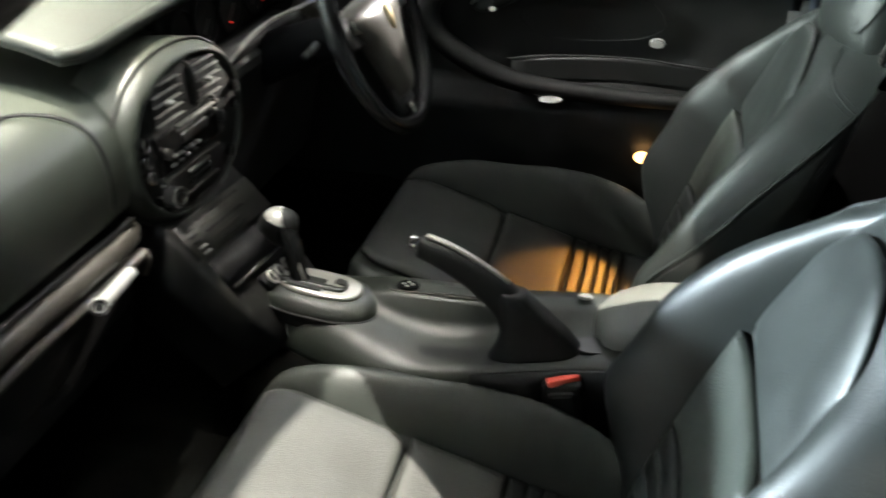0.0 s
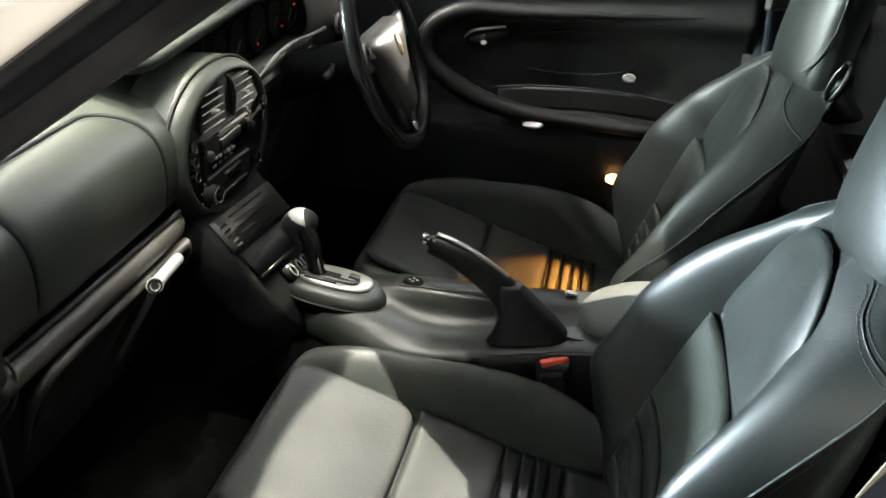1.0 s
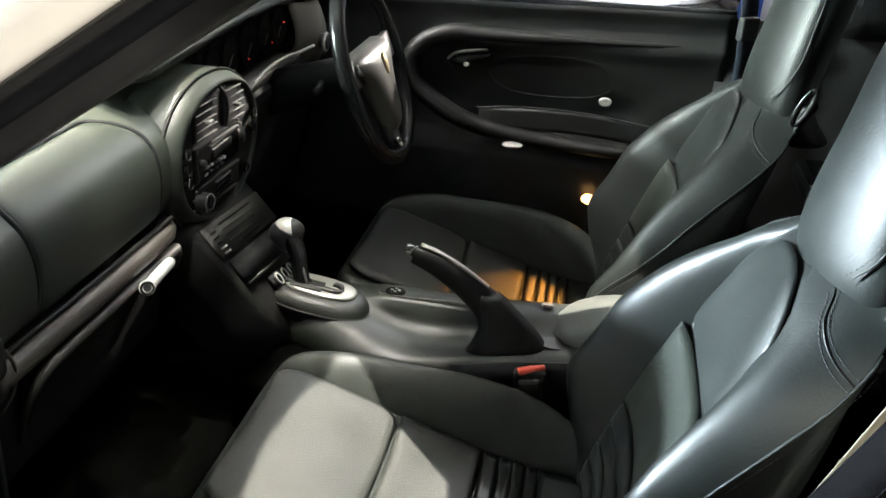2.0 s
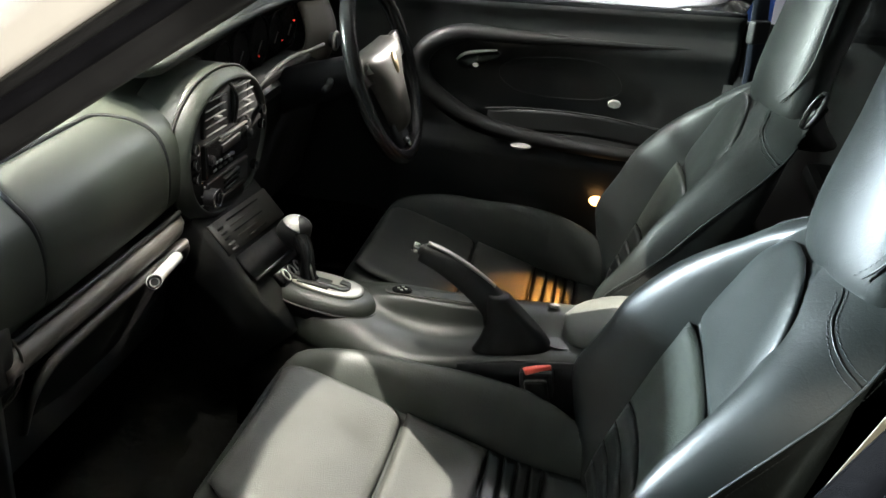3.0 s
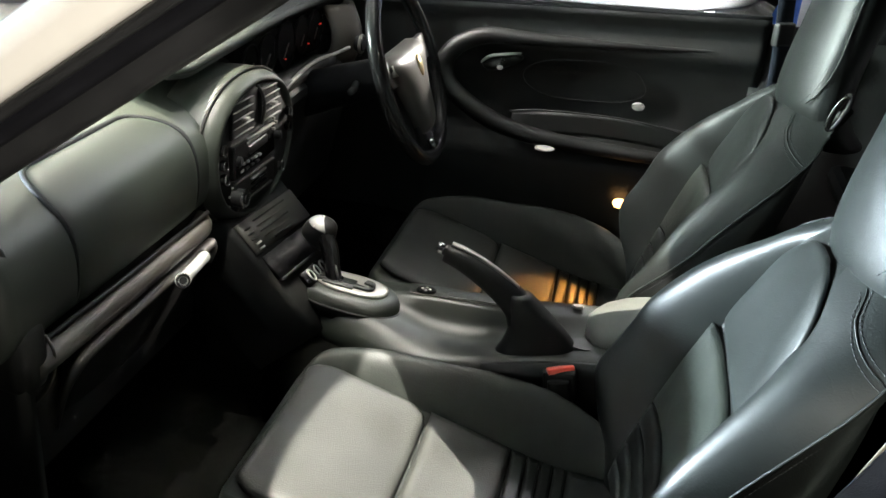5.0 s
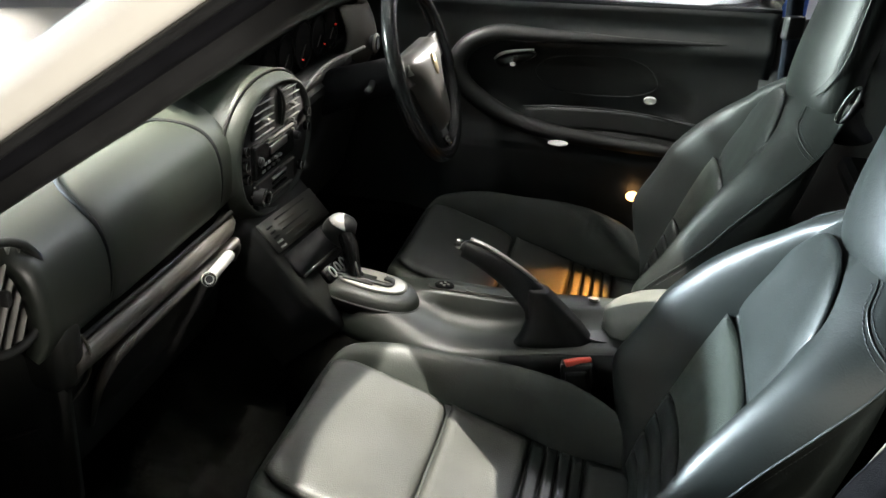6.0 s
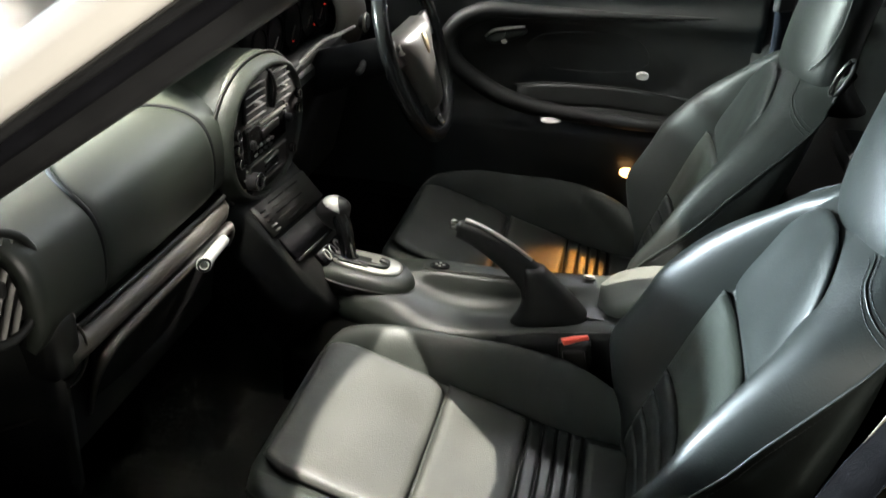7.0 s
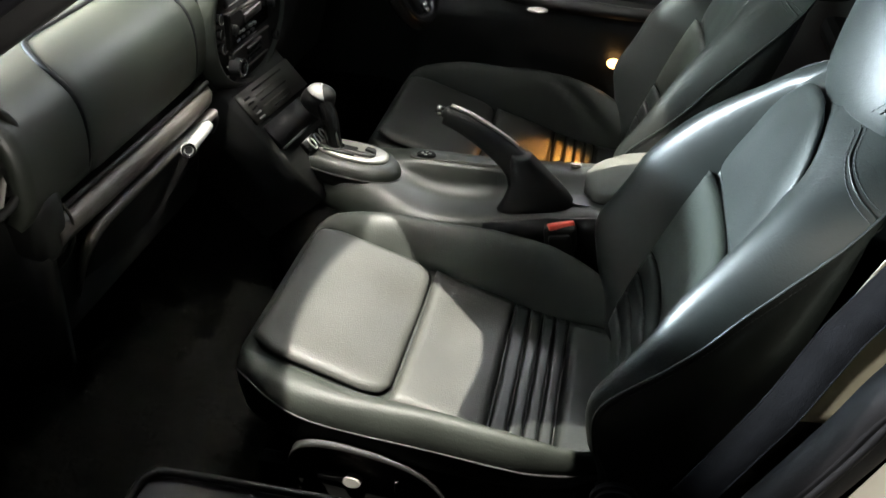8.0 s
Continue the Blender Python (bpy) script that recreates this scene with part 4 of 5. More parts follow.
for k in range(4):
    c = on_low(-0.018 + 0.022 * k, 0.150, 0.008)
    tube("switch_rim", [c + Vector((0, math.cos(a) * 0.0075, 0)) + LOW * math.sin(a) * 0.011 for a in np.linspace(0, 2 * math.pi, 20, endpoint=False)], 0.0018, SATIN, row, sides=6, closed=True)
# unseen panels under the header; the passenger's outline is cut for the cushion's shadow
for y, outline in ((-0.34, [(-0.365, -0.352), (-0.304, -0.405), (-0.295, -0.458), (-0.304, -0.545), (-0.277, -0.550), (-0.237, -0.512), (-0.20, -0.50), (-0.10, -0.50), (-0.10, -0.175), (-0.20, -0.170), (-0.225, -0.105), (-0.42, -0.100), (-0.475, -0.125), (-0.475, -0.262), (-0.432, -0.288), (-0.408, -0.308)]),
                   (0.34, [(-0.30, 0.14), (-0.30, 0.54), (-0.27, 0.55), (-0.20, 0.55), (-0.10, 0.54), (-0.10, 0.14)])):
    visor = thing("shade_panel", "unseen black panel added under the windscreen header to block light", "sun visor", group="sun visors")
    mid = Vector((sum(p[0] for p in outline) / len(outline), sum(p[1] for p in outline) / len(outline), 0))
    rings = [[(mid.x + (a - mid.x) * k, mid.y + (b - mid.y) * k, 1.25 + e) for a, b in outline] for k, e in ((0.94, -0.010), (1.0, -0.004), (1.0, 0.004), (0.94, 0.010))]
    loft("panel", rings, DARK, visor)
    tube("hinge", [(-0.105, outline[-2][1] * 0.97, 1.255), (-0.10, y, 1.285), (-0.10, y, 1.30)], 0.006, DARK, visor)

# ---- centre tunnel ----
tunnel = thing("tunnel_console", "grey-green moulded centre console between the seats", "console")
SCOOP = curve((-0.62, 0.452), (-0.50, 0.450), (-0.42, 0.444), (-0.36, 0.428), (-0.28, 0.424), (-0.18, 0.440), (-0.08, 0.462), (0.02, 0.474), (0.14, 0.470))
NEARTOP = curve((-0.62, 0.430), (-0.52, 0.428), (-0.42, 0.418), (-0.34, 0.412), (-0.24, 0.426), (-0.12, 0.452), (0.0, 0.468), (0.14, 0.468))
FARTOP = curve((-0.62, 0.452), (-0.46, 0.456), (-0.40, 0.464), (-0.22, 0.466), (-0.06, 0.478), (0.14, 0.480))
rings = []
for x in np.linspace(-0.64, 0.16, 44):
    near, scoop, far = NEARTOP(x), SCOOP(x), FARTOP(x)
    w = 0.098 if x > -0.42 else 0.098 - 0.075 * ((-0.42 - x) / 0.20) ** 1.1
    full = min(1.0, max(0.0, (-0.30 - x) / 0.12))
    line = [(-w + 0.004, near - 0.045), (-w, near - 0.040), (-w, near - 0.03), (-w + 0.004, near - 0.010), (-w + 0.012, near), (-0.070 * w / 0.098, near + (scoop - near) * (0.22 + 0.25 * full)), (-0.050 * w / 0.098, near + (scoop - near) * (0.62 + 0.28 * full)), (-0.02 * w / 0.098, scoop - 0.003), (0.008, scoop), (0.022, scoop * 0.6 + far * 0.4), (0.030, far - 0.004), (0.038, far), (0.06, far + 0.001), (0.085, far), (0.096, far - 0.008), (0.105, far - 0.05), (0.100, far - 0.055)]
    rings.append([(x, y + 0.010, z) for y, z in line])
loft("body", rings, CONSOLE, tunnel, "grey-green soft plastic moulding")
sheet("side_trim", lambda u, v: (-0.238 + 0.39 * u, -0.0925 + 0.004 * math.sin(math.pi * v), NEARTOP(-0.238 + 0.39 * u) + 0.001 - 0.22 * v), 16, 6, MATT, tunnel, "black side trim of the console", 0.006)
loft("carpet_side", [[(x, y, z) for y, z in ((-w, 0.18), (-w, 0.39), (0.112, 0.39), (0.112, 0.18))] for x, w in ((-0.66, 0.045), (-0.5, 0.075), (-0.4, 0.086), (0.16, 0.09))], CARPET, tunnel, "carpet on the tunnel, its colour darkened for shadow")
# selector gate
gate = thing("gear_selector", "automatic gear selector with silver-topped lever and oval gate", "gear lever")


def oval(cx, cy, rx, ry, z, n=40, power=0.8):
    out = []
    for k in range(n):
        a = 2 * math.pi * k / n
        c, s = math.cos(a), math.sin(a)
        out.append((cx + math.copysign(abs(c) ** power, c) * rx, cy + math.copysign(abs(s) ** power, s) * ry, z + 0.12 * -(math.copysign(abs(c) ** power, c) * rx)))
    return out


GX, GY = -0.520, 0.022
loft("plinth", [oval(-0.512, 0.026, a, b, z) for a, b, z in ((0.103, 0.063, 0.430), (0.101, 0.061, 0.452), (0.098, 0.058, 0.459), (0.091, 0.052, 0.467), (0.072, 0.042, 0.4725), (0.02, 0.015, 0.474))], CONSOLE, gate, "oval grey-green plinth")
tube("plinth_seam", oval(-0.512, 0.026, 0.1025, 0.0625, 0.451), 0.0026, MATT, gate, "dark joint round the plinth", 6, True)
bez = loft("gate_plate", [oval(GX + 0.012, GY + 0.006, 0.068, 0.036, 0.470), oval(GX + 0.012, GY + 0.006, 0.068, 0.036, 0.4765), oval(GX + 0.012, GY + 0.006, 0.062, 0.031, 0.4785), oval(GX + 0.012, GY + 0.006, 0.02, 0.01, 0.479)], SILVER, gate, "silver selector gate plate")
ribbon("gate_slot", smooth_line([(-0.57, 0.014, 0.4865), (-0.52, 0.014, 0.4815), (-0.475, 0.014, 0.476), (-0.466, 0.022, 0.475), (-0.470, 0.034, 0.476), (-0.485, 0.037, 0.478)], 24), (0.3, 1, 0.05), 0.011, 0.006, DARK, bez, "black selector slot")
block("gate_insert", (0.060, 0.034, 0.004), (-0.530, 0.018, 0.4825), CONSOLE, bez, bevel=0.0015, turn=(0, 7, 0))
lever = [Vector((-0.540, 0.022, 0.470)), Vector((-0.548, 0.026, 0.505)), Vector((-0.556, 0.032, 0.54)), Vector((-0.572, 0.040, 0.565))]
tube("lever", smooth_line(lever, 12), lambda t: 0.0150 + 0.0030 * t * t, GLOSS, gate, "black lever shaft", 14)
tube("collar", [(-0.541, 0.022, 0.476), (-0.542, 0.022, 0.484)], 0.0175, CHROME, gate, "chrome collar", 16)
KNOB = Vector((-0.580, 0.046, 0.566))
KUP = Vector((-0.30, 0.16, 0.94)).normalized()
KA = Vector((0.95, 0.1, 0.29)) - KUP * Vector((0.95, 0.1, 0.29)).dot(KUP)
KA.normalize()
KB = KUP.cross(KA)


def knob(u, v, grow=1.0, reach=1.0):
    a, b = 2 * math.pi * u, math.pi * v * reach
    r = 0.0262 * math.sin(b) * (1 - 0.28 * max(0, -math.cos(b)))
    return KNOB + (KA * math.cos(a) * r * 1.30 + KB * math.sin(a) * r + KUP * (0.027 if math.cos(b) > 0 else 0.040) * math.cos(b)) * grow


sheet("knob", lambda u, v: knob(u, 0.02 + 0.96 * v), 24, 18, DARK, gate, "black leather knob")
CAP = Vector((0.36, 0.02, 0.93)).normalized()
CA = CAP.orthogonal().normalized()
CB = CAP.cross(CA)


def cap(u, v):
    a, b = 2 * math.pi * u, radians(66) * v
    way = CAP * math.cos(b) + (CA * math.cos(a) + CB * math.sin(a)) * math.sin(b)
    k, w = way.dot(KUP), way - KUP * way.dot(KUP)
    deep = 0.027 if k > 0 else 0.040
    return KNOB + KUP * k * deep * 1.06 + w * 0.0284 * (1 - 0.28 * max(0, -k))


sheet("knob_cap", cap, 28, 12, BRIGHT, gate, "silver shell on the knob", 0.0015)
ribbon("lever_accent", [(-0.533, 0.018, 0.488), (-0.540, 0.021, 0.510), (-0.546, 0.024, 0.524)], (0.4, -0.9, 0), 0.012, 0.004, SILVER, gate, "silver accent on the lever")
# far strip: mirror switch, tray, socket
strip_ = thing("switch_strip", "strip with mirror switch and coin tray on the console", "switch panel")
block("plate", (0.29, 0.028, 0.006), (-0.262, 0.066, 0.4640), CONSOLE, strip_, bevel=0.002, turn=(0, -1.0, 0))
sw = disc("mirror_switch", 0.019, 0.006, (-0.375, 0.066, 0.467), (0, 0, 1), GLOSS, strip_, "black round mirror switch", squash=0.75)
for a, b in ((-0.007, 0), (0.007, 0), (0, 0.006), (0, -0.006)):
    block("switch_mark", (0.005, 0.003, 0.002), (-0.375 + a, 0.066 + b, 0.4707), SILVER, sw, bevel=0.0005)
block("tray_lid", (0.125, 0.024, 0.004), (-0.27, 0.066, 0.4675), CONSOLE, strip_, bevel=0.0015, turn=(0, -1, 0))
disc("lock_button", 0.011, 0.005, (-0.092, 0.072, 0.4825), (0, 0, 1), SILVER, strip_, "silver round button", squash=0.7)
tube("plate_edge", smooth_line([(-0.405, 0.064, 0.4650), (-0.400, 0.054, 0.4655), (-0.385, 0.0505, 0.4660), (-0.26, 0.0500, 0.4680), (-0.135, 0.0500, 0.4700)], 24), 0.0014, RAIL, strip_, "thin taupe edge of the strip", 6)
# armrest lid
lid = thing("console_lid", "rounded grey-green lid at the rear of the console", "lid")
rings = []
for k in range(14):
    t = k / 13
    x, w = -0.070 + 0.20 * t, 0.070 * min(1, 0.35 + 1.6 * math.sqrt(t)) if t < 0.3 else 0.078 - 0.01 * t
    top = 0.484 + 0.050 * math.sin(min(1, t * 1.5 + 0.06) * math.pi / 2)
    rings.append([(x, 0.030 + w * math.cos(a), 0.455 + (top - 0.455) * (max(0.0, math.sin(a)) ** 0.5)) for a in np.linspace(0, math.pi, 22)])
loft("shell", rings, LID, lid, "smooth pale grey-green shell")
# handbrake
brake = thing("handbrake", "black leather handbrake lever with chrome button", "handbrake")
spine = smooth_line([(-0.326, -0.024, 0.600), (-0.290, -0.026, 0.590), (-0.245, -0.028, 0.568), (-0.205, -0.030, 0.542), (-0.180, -0.032, 0.520), (-0.168, -0.034, 0.500)], 20)
rings = []
for i, (p, way, _, _) in enumerate(frame_along(spine)):
    t = i / 20
    half, deep = 0.0135 + 0.007 * t, 0.016 + 0.016 * t
    n = Vector((way.z, 0, -way.x)).normalized()
    n = n if n.z > 0 else -n
    rings.append([p + Vector((0, 1, 0)) * half * math.copysign(abs(math.cos(a)) ** 0.7, math.cos(a)) + n * (deep * math.copysign(abs(math.sin(a)) ** 0.8, math.sin(a)) - deep * 0.3) for a in np.linspace(0, 2 * math.pi, 18, endpoint=False)])
loft("grip", rings, MATT, brake, "black leather grip")
FORE = curve((0.418, -0.231), (0.431, -0.222), (0.450, -0.212), (0.475, -0.205), (0.50, -0.203), (0.522, -0.206), (0.545, -0.205))
AFT = curve((0.418, -0.062), (0.440, -0.070), (0.461, -0.084), (0.482, -0.100), (0.50, -0.120), (0.520, -0.143), (0.545, -0.170))
rings = []
for z in (0.418, 0.422, 0.432, 0.445, 0.46, 0.475, 0.49, 0.505, 0.52, 0.532, 0.541, 0.545):
    t = (z - 0.418) / 0.127
    m, h, w = (FORE(z) + AFT(z)) / 2, (AFT(z) - FORE(z)) / 2, (0.034 - 0.011 * t) * (1 if z < 0.535 else 0.92 if z < 0.543 else 0.75)
    rings.append([(m + h * math.copysign(abs(math.cos(a)) ** 0.8, math.cos(a)), -0.034 + w * math.copysign(abs(math.sin(a)) ** 0.8, math.sin(a)), z) for a in np.linspace(0, 2 * math.pi, 28, endpoint=False)])
loft("boot", rings, MATT, brake, "black moulded boot")
tube("button", [(-0.3425, -0.0235, 0.6035), (-0.340, -0.0235, 0.6030), (-0.326, -0.024, 0.599)], lambda t: 0.0085 if t < 0.2 else 0.0098, CHROME, brake, "chrome push button", 16)
ribbon("top_strip", [p + Vector((0.004, 0, 0.0155 + 0.003 * i / 13)) for i, p in enumerate(spine[1:14])], (0, 1, 0), 0.010, 0.004, SILVER, brake, "silver strip along the grip")
disc("boot_well", 0.030, 0.004, (-0.070, -0.028, 0.4625), (0, 0, 1), DARK, tunnel, "dark recess behind the handbrake", squash=0.7)
# belt buckle
buckle = thing("belt_buckle", "black seat belt buckle with red release button", "belt buckle")
block("stalk", (0.040, 0.024, 0.16), (-0.085, -0.108, 0.360), MATT, buckle, bevel=0.006, turn=(0, -12, 0))
block("housing", (0.056, 0.028, 0.05), (-0.099, -0.100, 0.425), MATT, buckle, bevel=0.006, turn=(0, -8, 0))
block("release_button", (0.046, 0.018, 0.010), (-0.101, -0.100, 0.4495), RED, buckle, "red plastic release button", bevel=0.0025, turn=(-18, -8, 22))
copy_thing(buckle, pose(0, 0.235, -0.03))

# ---- steering wheel ----
wheel = thing("steering_wheel", "black leather three-spoke steering wheel with badge", "steering wheel")
C = Vector((-0.505, 0.368, 0.800))
AX = Vector((math.cos(radians(20)), 0, math.sin(radians(20))))
UPW = Vector((-math.sin(radians(20)), 0, math.cos(radians(20))))
SIDEW = Vector((0, 1, 0))


def on_wheel(y, u, out=0.0):
    return C + SIDEW * y + UPW * u + AX * out


tube("rim", [on_wheel(0.181 * math.cos(a), 0.181 * math.sin(a)) for a in np.linspace(0, 2 * math.pi, 72, endpoint=False)], 0.0155, GLOSS, wheel, "smooth black leather rim", 14, True)


HUB_W = curve((-0.135, 0.026), (-0.11, 0.034), (-0.06, 0.056), (-0.02, 0.078), (0.010, 0.108), (0.028, 0.126), (0.042, 0.120), (0.051, 0.100), (0.056, 0.072))


def hub(u, v):
    a, s = 2 * u - 1, 0.055 - 0.190 * v
    bulge_ = math.sqrt(max(0, 1 - abs(a) ** 3.5)) * math.sqrt(max(0, 1 - abs(2 * v - 1) ** 6))
    return on_wheel(HUB_W(s) * a, s, 0.040 * bulge_ - 0.014)


sheet("airbag_hub", hub, 28, 32, HUB, wheel, "black padded airbag hub", 0.004)
for y, u in ((-1, 0.02), (1, 0.02)):
    ribbon("spoke", [on_wheel(y * 0.05, 0.012, -0.006), on_wheel(y * 0.11, 0.018, -0.008), on_wheel(y * 0.160, 0.022, -0.006)], UPW, 0.052, 0.014, DARK, wheel, "black spoke")
    pad = ribbon("button_pad", [on_wheel(y * 0.083, 0.020, 0.004), on_wheel(y * 0.114, 0.024, 0.002)], UPW, 0.022, 0.010, SILVER, wheel, "silver thumb button")
ribbon("spoke", [on_wheel(0, -0.08, -0.008), on_wheel(0, -0.12, -0.010), on_wheel(0, -0.162, -0.006)], SIDEW, 0.066, 0.014, DARK, wheel, "black lower spoke")
ribbon("spoke_trim", [on_wheel(0, -0.146, 0.004), on_wheel(0, -0.166, 0.010)], SIDEW, 0.038, 0.008, CHROME, wheel, "bright trim at the rim")
badge = loft("badge", [[on_wheel(0.014 * math.cos(a), 0.010 + (0.019 if math.sin(a) > 0 else 0.025) * math.sin(a), o) for a in np.linspace(0, 2 * math.pi, 20, endpoint=False)] for o in (0.015, 0.0265, 0.0275)], GOLD, wheel, "small gold shield badge")
tube("column", [(-0.530, 0.361, 0.796), (-0.62, 0.361, 0.763), (-0.76, 0.361, 0.712)], lambda t: 0.036 + 0.012 * t, RUBBER, wheel, "black column shroud", 18)
for y in (-1, 1):
    tube("stalk", [(-0.60, 0.361 + y * 0.05, 0.775), (-0.585, 0.361 + y * 0.11, 0.782), (-0.580, 0.361 + y * 0.150, 0.786)], 0.007, DARK, wheel, "black control stalk", 8)

# ---- driver's door ----
door = thing("driver_door", "closed driver's door with dark moulded trim", "car door")


def door_face(x, z):
    """How far the door trim stands inwards at a place."""
    belt = 0.885 + 0.045 * (x + 0.60)
    d = 0.016 * math.exp(-(((z - belt + 0.004) / 0.020) ** 2)) + 0.018 * math.exp(-(((z - belt + 0.088) / 0.028) ** 2)) * min(1, max(0, (x + 0.50) / 0.15))
    d += 0.035 * max(0, min(1, (0.60 - z) / 0.05)) * max(0, min(1, (x + 0.62) / 0.1))
    bowl = ((x + 0.20) / 0.26) ** 2 + ((z - 0.69) / 0.085) ** 2
    d -= 0.018 * max(0, 1 - bowl) ** 0.5
    return 0.70 - d


sheet("trim", lambda u, v: (-0.90 + 1.115 * u, door_face(-0.90 + 1.115 * u, 0.26 + (0.885 + 0.045 * (-0.30 + 1.115 * u) - 0.26) * v), 0.26 + (0.885 + 0.045 * (-0.30 + 1.115 * u) - 0.26) * v), 60, 50, TRIM, door, "black moulded door trim", 0.05)
belt = [(-0.90 + 1.115 * k / 20, 0.715, 0.887 + 0.045 * (-0.30 + 1.115 * k / 20)) for k in range(21)]
ribbon("window_seal", belt, (0, 1, 0), 0.05, 0.012, RUBBER, door, "black rubber window seal")
arm = smooth_line([(0.19, 0.694, 0.846), (0.02, 0.684, 0.838), (-0.14, 0.676, 0.832), (-0.26, 0.674, 0.828), (-0.33, 0.670, 0.827), (-0.40, 0.664, 0.826), (-0.462, 0.655, 0.800), (-0.492, 0.650, 0.755), (-0.478, 0.648, 0.705), (-0.430, 0.645, 0.667), (-0.365, 0.643, 0.634), (-0.28, 0.643, 0.612), (-0.16, 0.648, 0.600), (0.0, 0.652, 0.592), (0.14, 0.656, 0.60)], 50)
tube("armrest", arm, lambda t: (0.011 + 0.012 * math.sin(math.pi * min(1, max(0, t - 0.12) * 1.1))) * min(1.0, 0.1 + t * 5), ARM, door, "sweeping grab handle and armrest", 16)
def opener_shell(u, v):
    """A teardrop cup, blunt at its fore end and drawn out to a point aft."""
    a = 2 * math.pi * u
    c, q = math.cos(a), math.sin(a)
    x = -0.362 + 0.050 * c
    low = 0.030 * (1 - 0.55 * (c + 1) / 2)
    return Vector((x, 0.690 - 0.030 * math.sqrt(max(0.0, 1 - v * v)), 0.768 + 0.010 * c + v * q * (0.017 if q > 0 else low))) + Vector(((v - 1) * 0.050 * c, 0, 0))


sheet("lever_recess", opener_shell, 32, 10, CONSOLE, door, "grey teardrop shell round the door opener", 0.004)
tube("lever_edge", smooth_line([(-0.408, 0.668, 0.762), (-0.398, 0.662, 0.773), (-0.382, 0.660, 0.782), (-0.35, 0.660, 0.789), (-0.316, 0.666, 0.794)], 20), lambda t: 0.0022 + 0.0022 * math.sin(math.pi * t), SILVER, door, "bright upper edge of the opener", 8)
disc("opener", 0.007, 0.010, (-0.362, 0.656, 0.757), (0, -1, 0.1), SILVER, door, "small bright door opener", squash=0.7)
tube("speaker_rim", smooth_line([(-0.31, 0.686, 0.735), (-0.28, 0.685, 0.772), (-0.20, 0.685, 0.787), (-0.10, 0.685, 0.790), (-0.045, 0.686, 0.768), (-0.030, 0.687, 0.725), (-0.10, 0.688, 0.700), (-0.25, 0.688, 0.698)], 50, True), 0.0008, MATT, door, "faint rim of the speaker grille", 8, True)
pocket = tube("pocket_lid", smooth_line([(-0.33, 0.668, 0.655), (-0.24, 0.664, 0.668), (-0.07, 0.662, 0.672), (0.07, 0.664, 0.655)], 30), lambda t: 0.0022, MATT, door, "upper edge of the door pocket lid", 8)
sheet("pocket_face", lambda u, v: (-0.325 + 0.43 * u, 0.667 - 0.008 * math.sin(math.pi * u), 0.655 + 0.016 * math.sin(math.pi * u) - 0.05 * v), 14, 6, TRIM, pocket, "", 0.006)
disc("lock_knob", 0.0145, 0.016, (-0.038, 0.674, 0.702), (0, -1, 0), GRILLE, door, "grey oval lock knob", squash=0.6)
disc("pull_insert", 0.024, 0.008, (-0.235, 0.628, 0.588), (0.1, -0.8, 0.6), SATIN, door, "bright silver oval insert", squash=0.34, bevel=0.003)
disc("door_striker_cap", 0.006, 0.01, (0.206, 0.694, 0.912), (0, -1, 0), CHROME, door, sides=12)
lens = disc("courtesy_lens", 0.0165, 0.012, (-0.045, 0.640, 0.474), (-0.1, -0.9, 0.35), AMBER, door, "glowing amber courtesy lamp", squash=0.72)
window = sheet("side_window", lambda u, v: (-0.72 + 0.93 * u + 0.10 * v, 0.712 - 0.10 * v, 0.90 + 0.035 * (u - 0.3) + 0.36 * v), 6, 4, GLASS, door, "clear side window", 0.004)
window.visible_shadow = False

# ---- belts and rear of the cabin ----
belt_far = thing("driver_belt", "dark seat belt hanging at the far door post", "seat belt")
ribbon("webbing", [(0.225, 0.655, 1.06), (0.232, 0.650, 0.95), (0.240, 0.640, 0.85), (0.245, 0.632, 0.70), (0.248, 0.63, 0.45)], (0.75, 0.65, 0), 0.05, 0.002, WEB, belt_far, "dark woven webbing")
block("belt_tongue", (0.05, 0.02, 0.05), (0.236, 0.641, 0.905), DARK, belt_far, "black belt tongue", bevel=0.006, turn=(0, 0, 40))
belt_near = thing("passenger_belt", "blue-black seat belt slack behind the passenger seat", "seat belt")
line = smooth_line([(0.340, -0.60, 0.95), (0.295, -0.645, 0.832), (0.243, -0.668, 0.745), (0.219, -0.670, 0.697), (0.199, -0.670, 0.640), (0.180, -0.668, 0.583), (0.158, -0.662, 0.525), (0.11, -0.655, 0.41)], 40)
web = ribbon("webbing", line, (0.93, -0.10, -0.35), 0.046, 0.002, WEB, belt_near, "blue-black woven webbing")
for side in (-1, 1):
    tube("selvedge", [p + Vector((0.93, -0.10, -0.35)).normalized() * 0.0225 * side for p in line], 0.0014, WEB, web, sides=6)
rear = thing("rear_quarter_trim", "dark rear side trim with a pale ledge", "trim", kind="structure")
sheet("trim_panel", lambda u, v: (0.195 + 0.63 * u, 0.712 - 0.02 * math.sin(math.pi * v), 0.25 + 0.66 * v), 12, 12, MATT, rear, "dark rear quarter trim", 0.03)
ribbon("ledge", [(0.40, 0.68, 0.915), (0.80, 0.68, 0.93)], (0, 1, 0.2), 0.012, 0.006, SILVER, rear, "pale metal ledge")
sheet("rear_side_window", lambda u, v: (0.42 + 0.52 * u, 0.672 - 0.09 * v, 0.90 + 0.36 * v - 0.10 * u * v), 10, 6, GLOSS, rear, "dark tinted rear side window", 0.006)
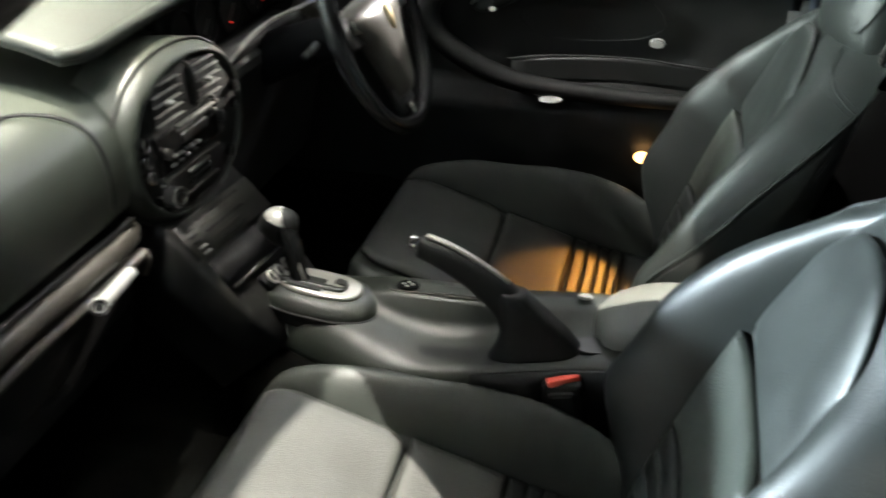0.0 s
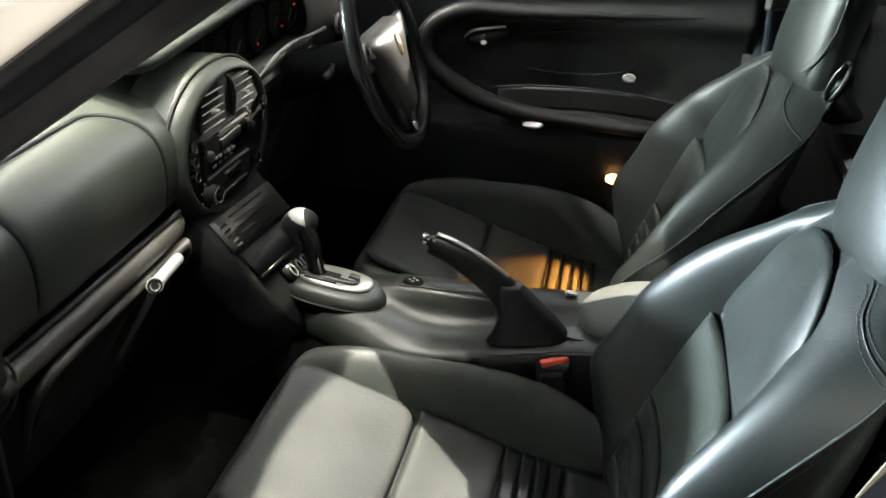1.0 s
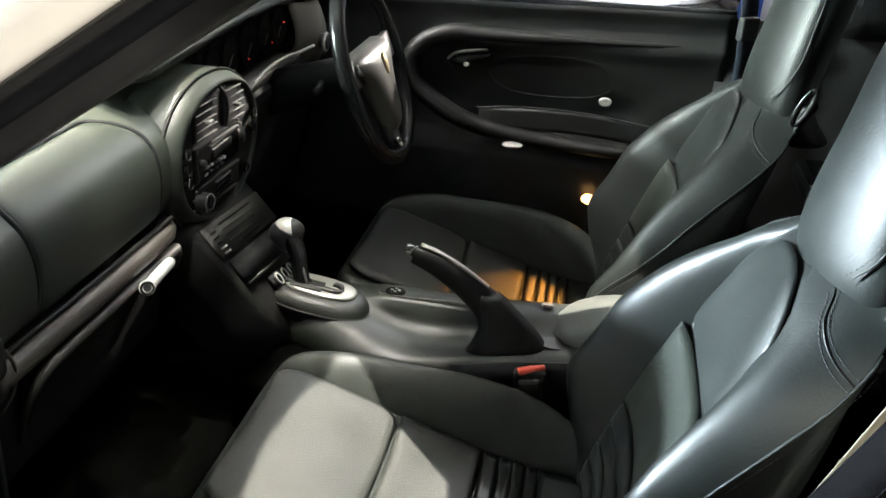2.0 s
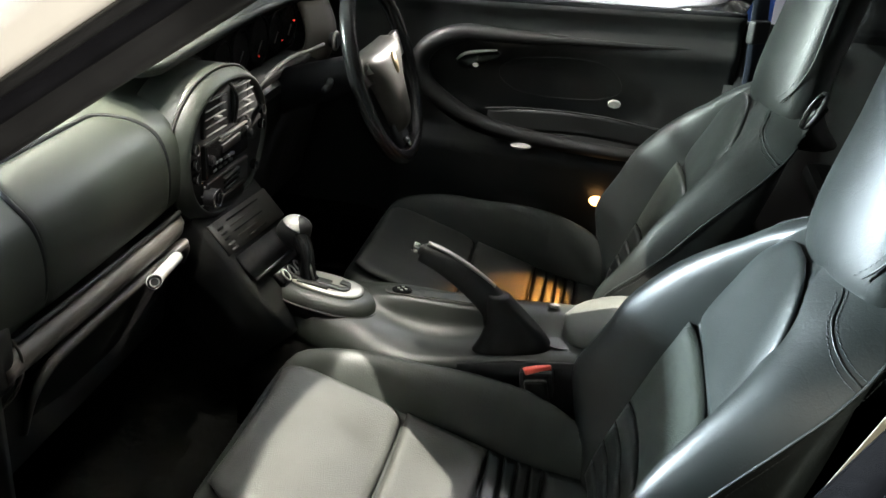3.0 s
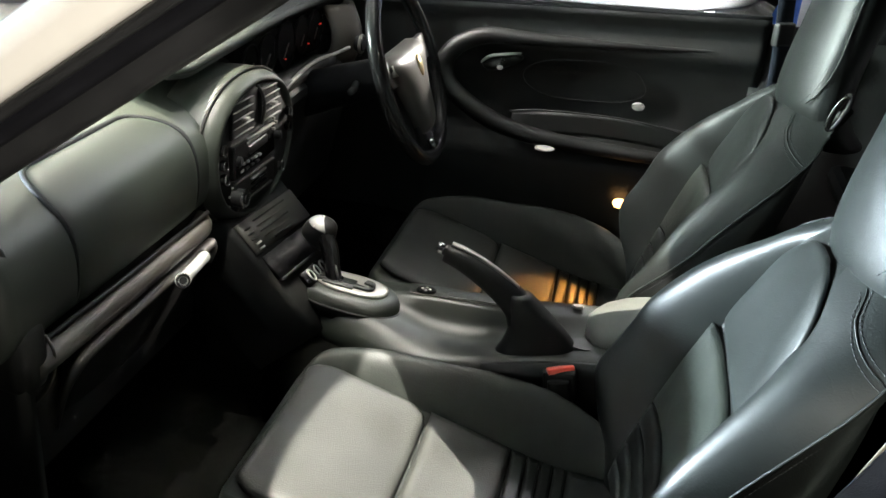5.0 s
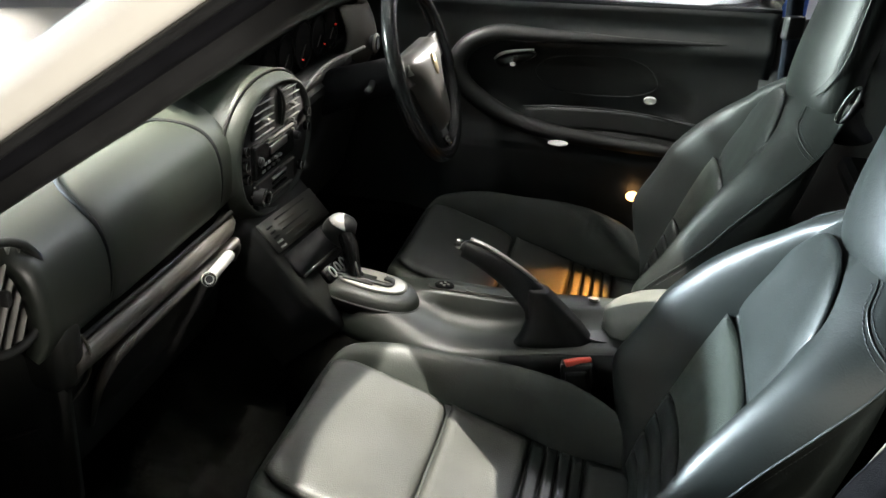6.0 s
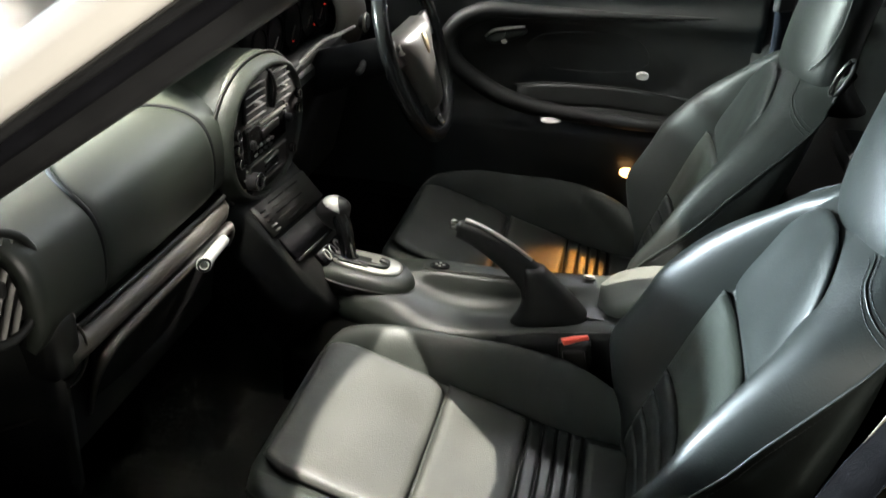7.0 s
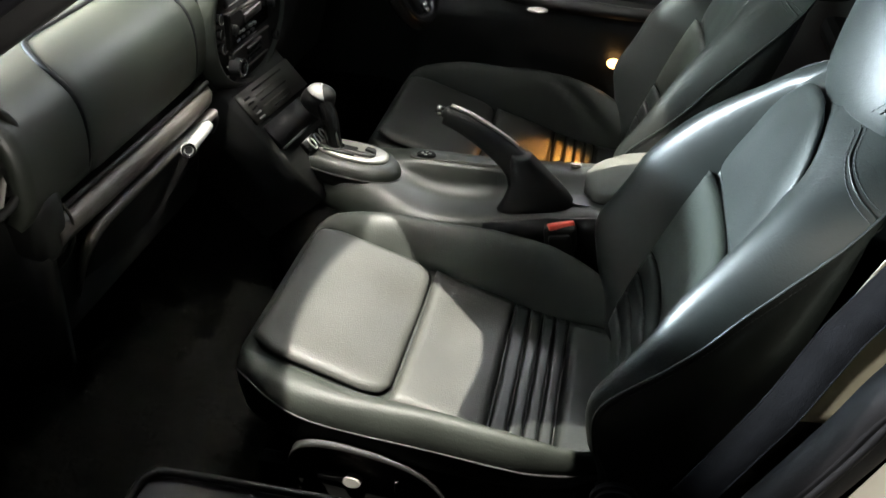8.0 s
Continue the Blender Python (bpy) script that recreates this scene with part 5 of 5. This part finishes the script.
block("rear_shelf", (0.24, 1.20, 0.05), (0.50, 0, 0.63), DARK, rear, bevel=0.02)
for y in (-0.36, 0.36):
    sheet("rear_seat", lambda u, v: (0.40 + 0.22 * v, y - 0.22 + 0.44 * u, 0.40 + 0.05 * math.cos(math.pi * (2 * u - 1) / 2) - 0.05 * v), 12, 8, LEATHER, rear, "small rear seat cushion", 0.03)

# ---- beyond the window ----
cab = thing("blue_cabinet", "tall blue metal cabinet against the garage wall", "cabinet")
block("body", (0.40, 0.4, 2.0), (0.40, 3.15, 1.0), BLUE, cab, bevel=0.01)
for k in (0, 1):
    block("door", (0.18, 0.02, 1.9), (0.308 + 0.184 * k, 2.94, 1.02), BLUE, cab, bevel=0.005)
# Tube fixtures made up for the overhead fill and the wall fill.
for at in ((-0.7, 0.3), (0.4, 2.9)):
    tubes = thing("added_tube", "unseen white fluorescent tube added on the garage ceiling", "ceiling light", group="ceiling lights")
    block("housing", (1.4, 0.16, 0.06), (at[0], at[1], 3.07), WALL, tubes, bevel=0.01)
    tube("tube", [(at[0] - 0.65, at[1], 3.01), (at[0] + 0.65, at[1], 3.01)], 0.013, TUBE, tubes)
# Fixtures made up for the unseen overhead beams.
for at in (SPOT_1, SPOT_2, SPOT_3, SPOT_5, SPOT_7, SPOT_8, FAR_SPOT):
    down = thing("added_downlight", "round unseen lamp added in the garage ceiling", "ceiling light", group="ceiling lights")
    tube("ring", [(at[0] + 0.06 * math.cos(a), at[1] + 0.06 * math.sin(a), 3.095) for a in np.linspace(0, 2 * math.pi, 24, endpoint=False)], 0.008, SILVER, down, sides=8, closed=True)
    disc("lens", 0.045, 0.01, (at[0], at[1], 3.095), (0, 0, -1), TUBE, down)
# Tripod and head made up for the added pillar beams.
for at, aim in ((WORK, (-0.74, 0.67, -0.31)),):
    at, aim = Vector(at), Vector(aim)
    back = at - aim * 0.12
    work = thing("added_pillar_lamp", "unseen lamp on a black tripod, added to light the windscreen pillar", "work lamp", group="work lamps")
    tube("pole", [(back.x, back.y, 0.03), (back.x, back.y, back.z - 0.05)], 0.014, DARK, work, "black pole", 10)
    for a in (0.3, 2.4, 4.5):
        tube("leg", [(back.x, back.y, 0.30), (back.x + 0.35 * math.cos(a), back.y + 0.35 * math.sin(a), 0.012)], 0.011, DARK, work, "black leg", 8)
    tube("lamp_head", [back, at - aim * 0.02], 0.06, DARK, work, "black lamp head", 20)
# Made-up brackets and heads at the two unseen front beams.
for x, y, z in (FLOOD, FLOOD_2):
    flood = thing("added_wall_spot", "unseen cool white spotlight added before the car to light the seat backs", "wall light", group="wall spotlights")
    block("bracket", (0.36, 0.06, 0.06), (x - 0.33, y, z + 0.04), DARK, flood, bevel=0.006)
    head = tube("lamp_head", [(x - 0.18, y, z + 0.06), (x - 0.06, y, z + 0.02)], 0.05, DARK, flood, "black round lamp head", 20)
    disc("lens", 0.044, 0.006, (x - 0.055, y, z + 0.018), (0.95, 0.1, -0.3), TUBE, head)
# Made-up fixture for the added hub beam.
far = thing("added_wall_spot", "small unseen spotlight added beyond the driver's window to light the wheel hub", "wall light", group="wall spotlights")
block("bracket", (0.05, 0.20, 0.05), (FAR_WALL[0] + 0.02, FAR_WALL[1] + 0.155, FAR_WALL[2] + 0.05), DARK, far, bevel=0.006)
head = tube("lamp_head", [(FAR_WALL[0] + 0.045, FAR_WALL[1] + 0.11, FAR_WALL[2] + 0.05), (FAR_WALL[0] + 0.010, FAR_WALL[1] + 0.025, FAR_WALL[2] + 0.012)], 0.05, DARK, far, "black round lamp head", 20)
disc("lens", 0.044, 0.006, (FAR_WALL[0] + 0.008, FAR_WALL[1] + 0.020, FAR_WALL[2] + 0.010), (-0.37, -0.86, -0.36), TUBE, head)
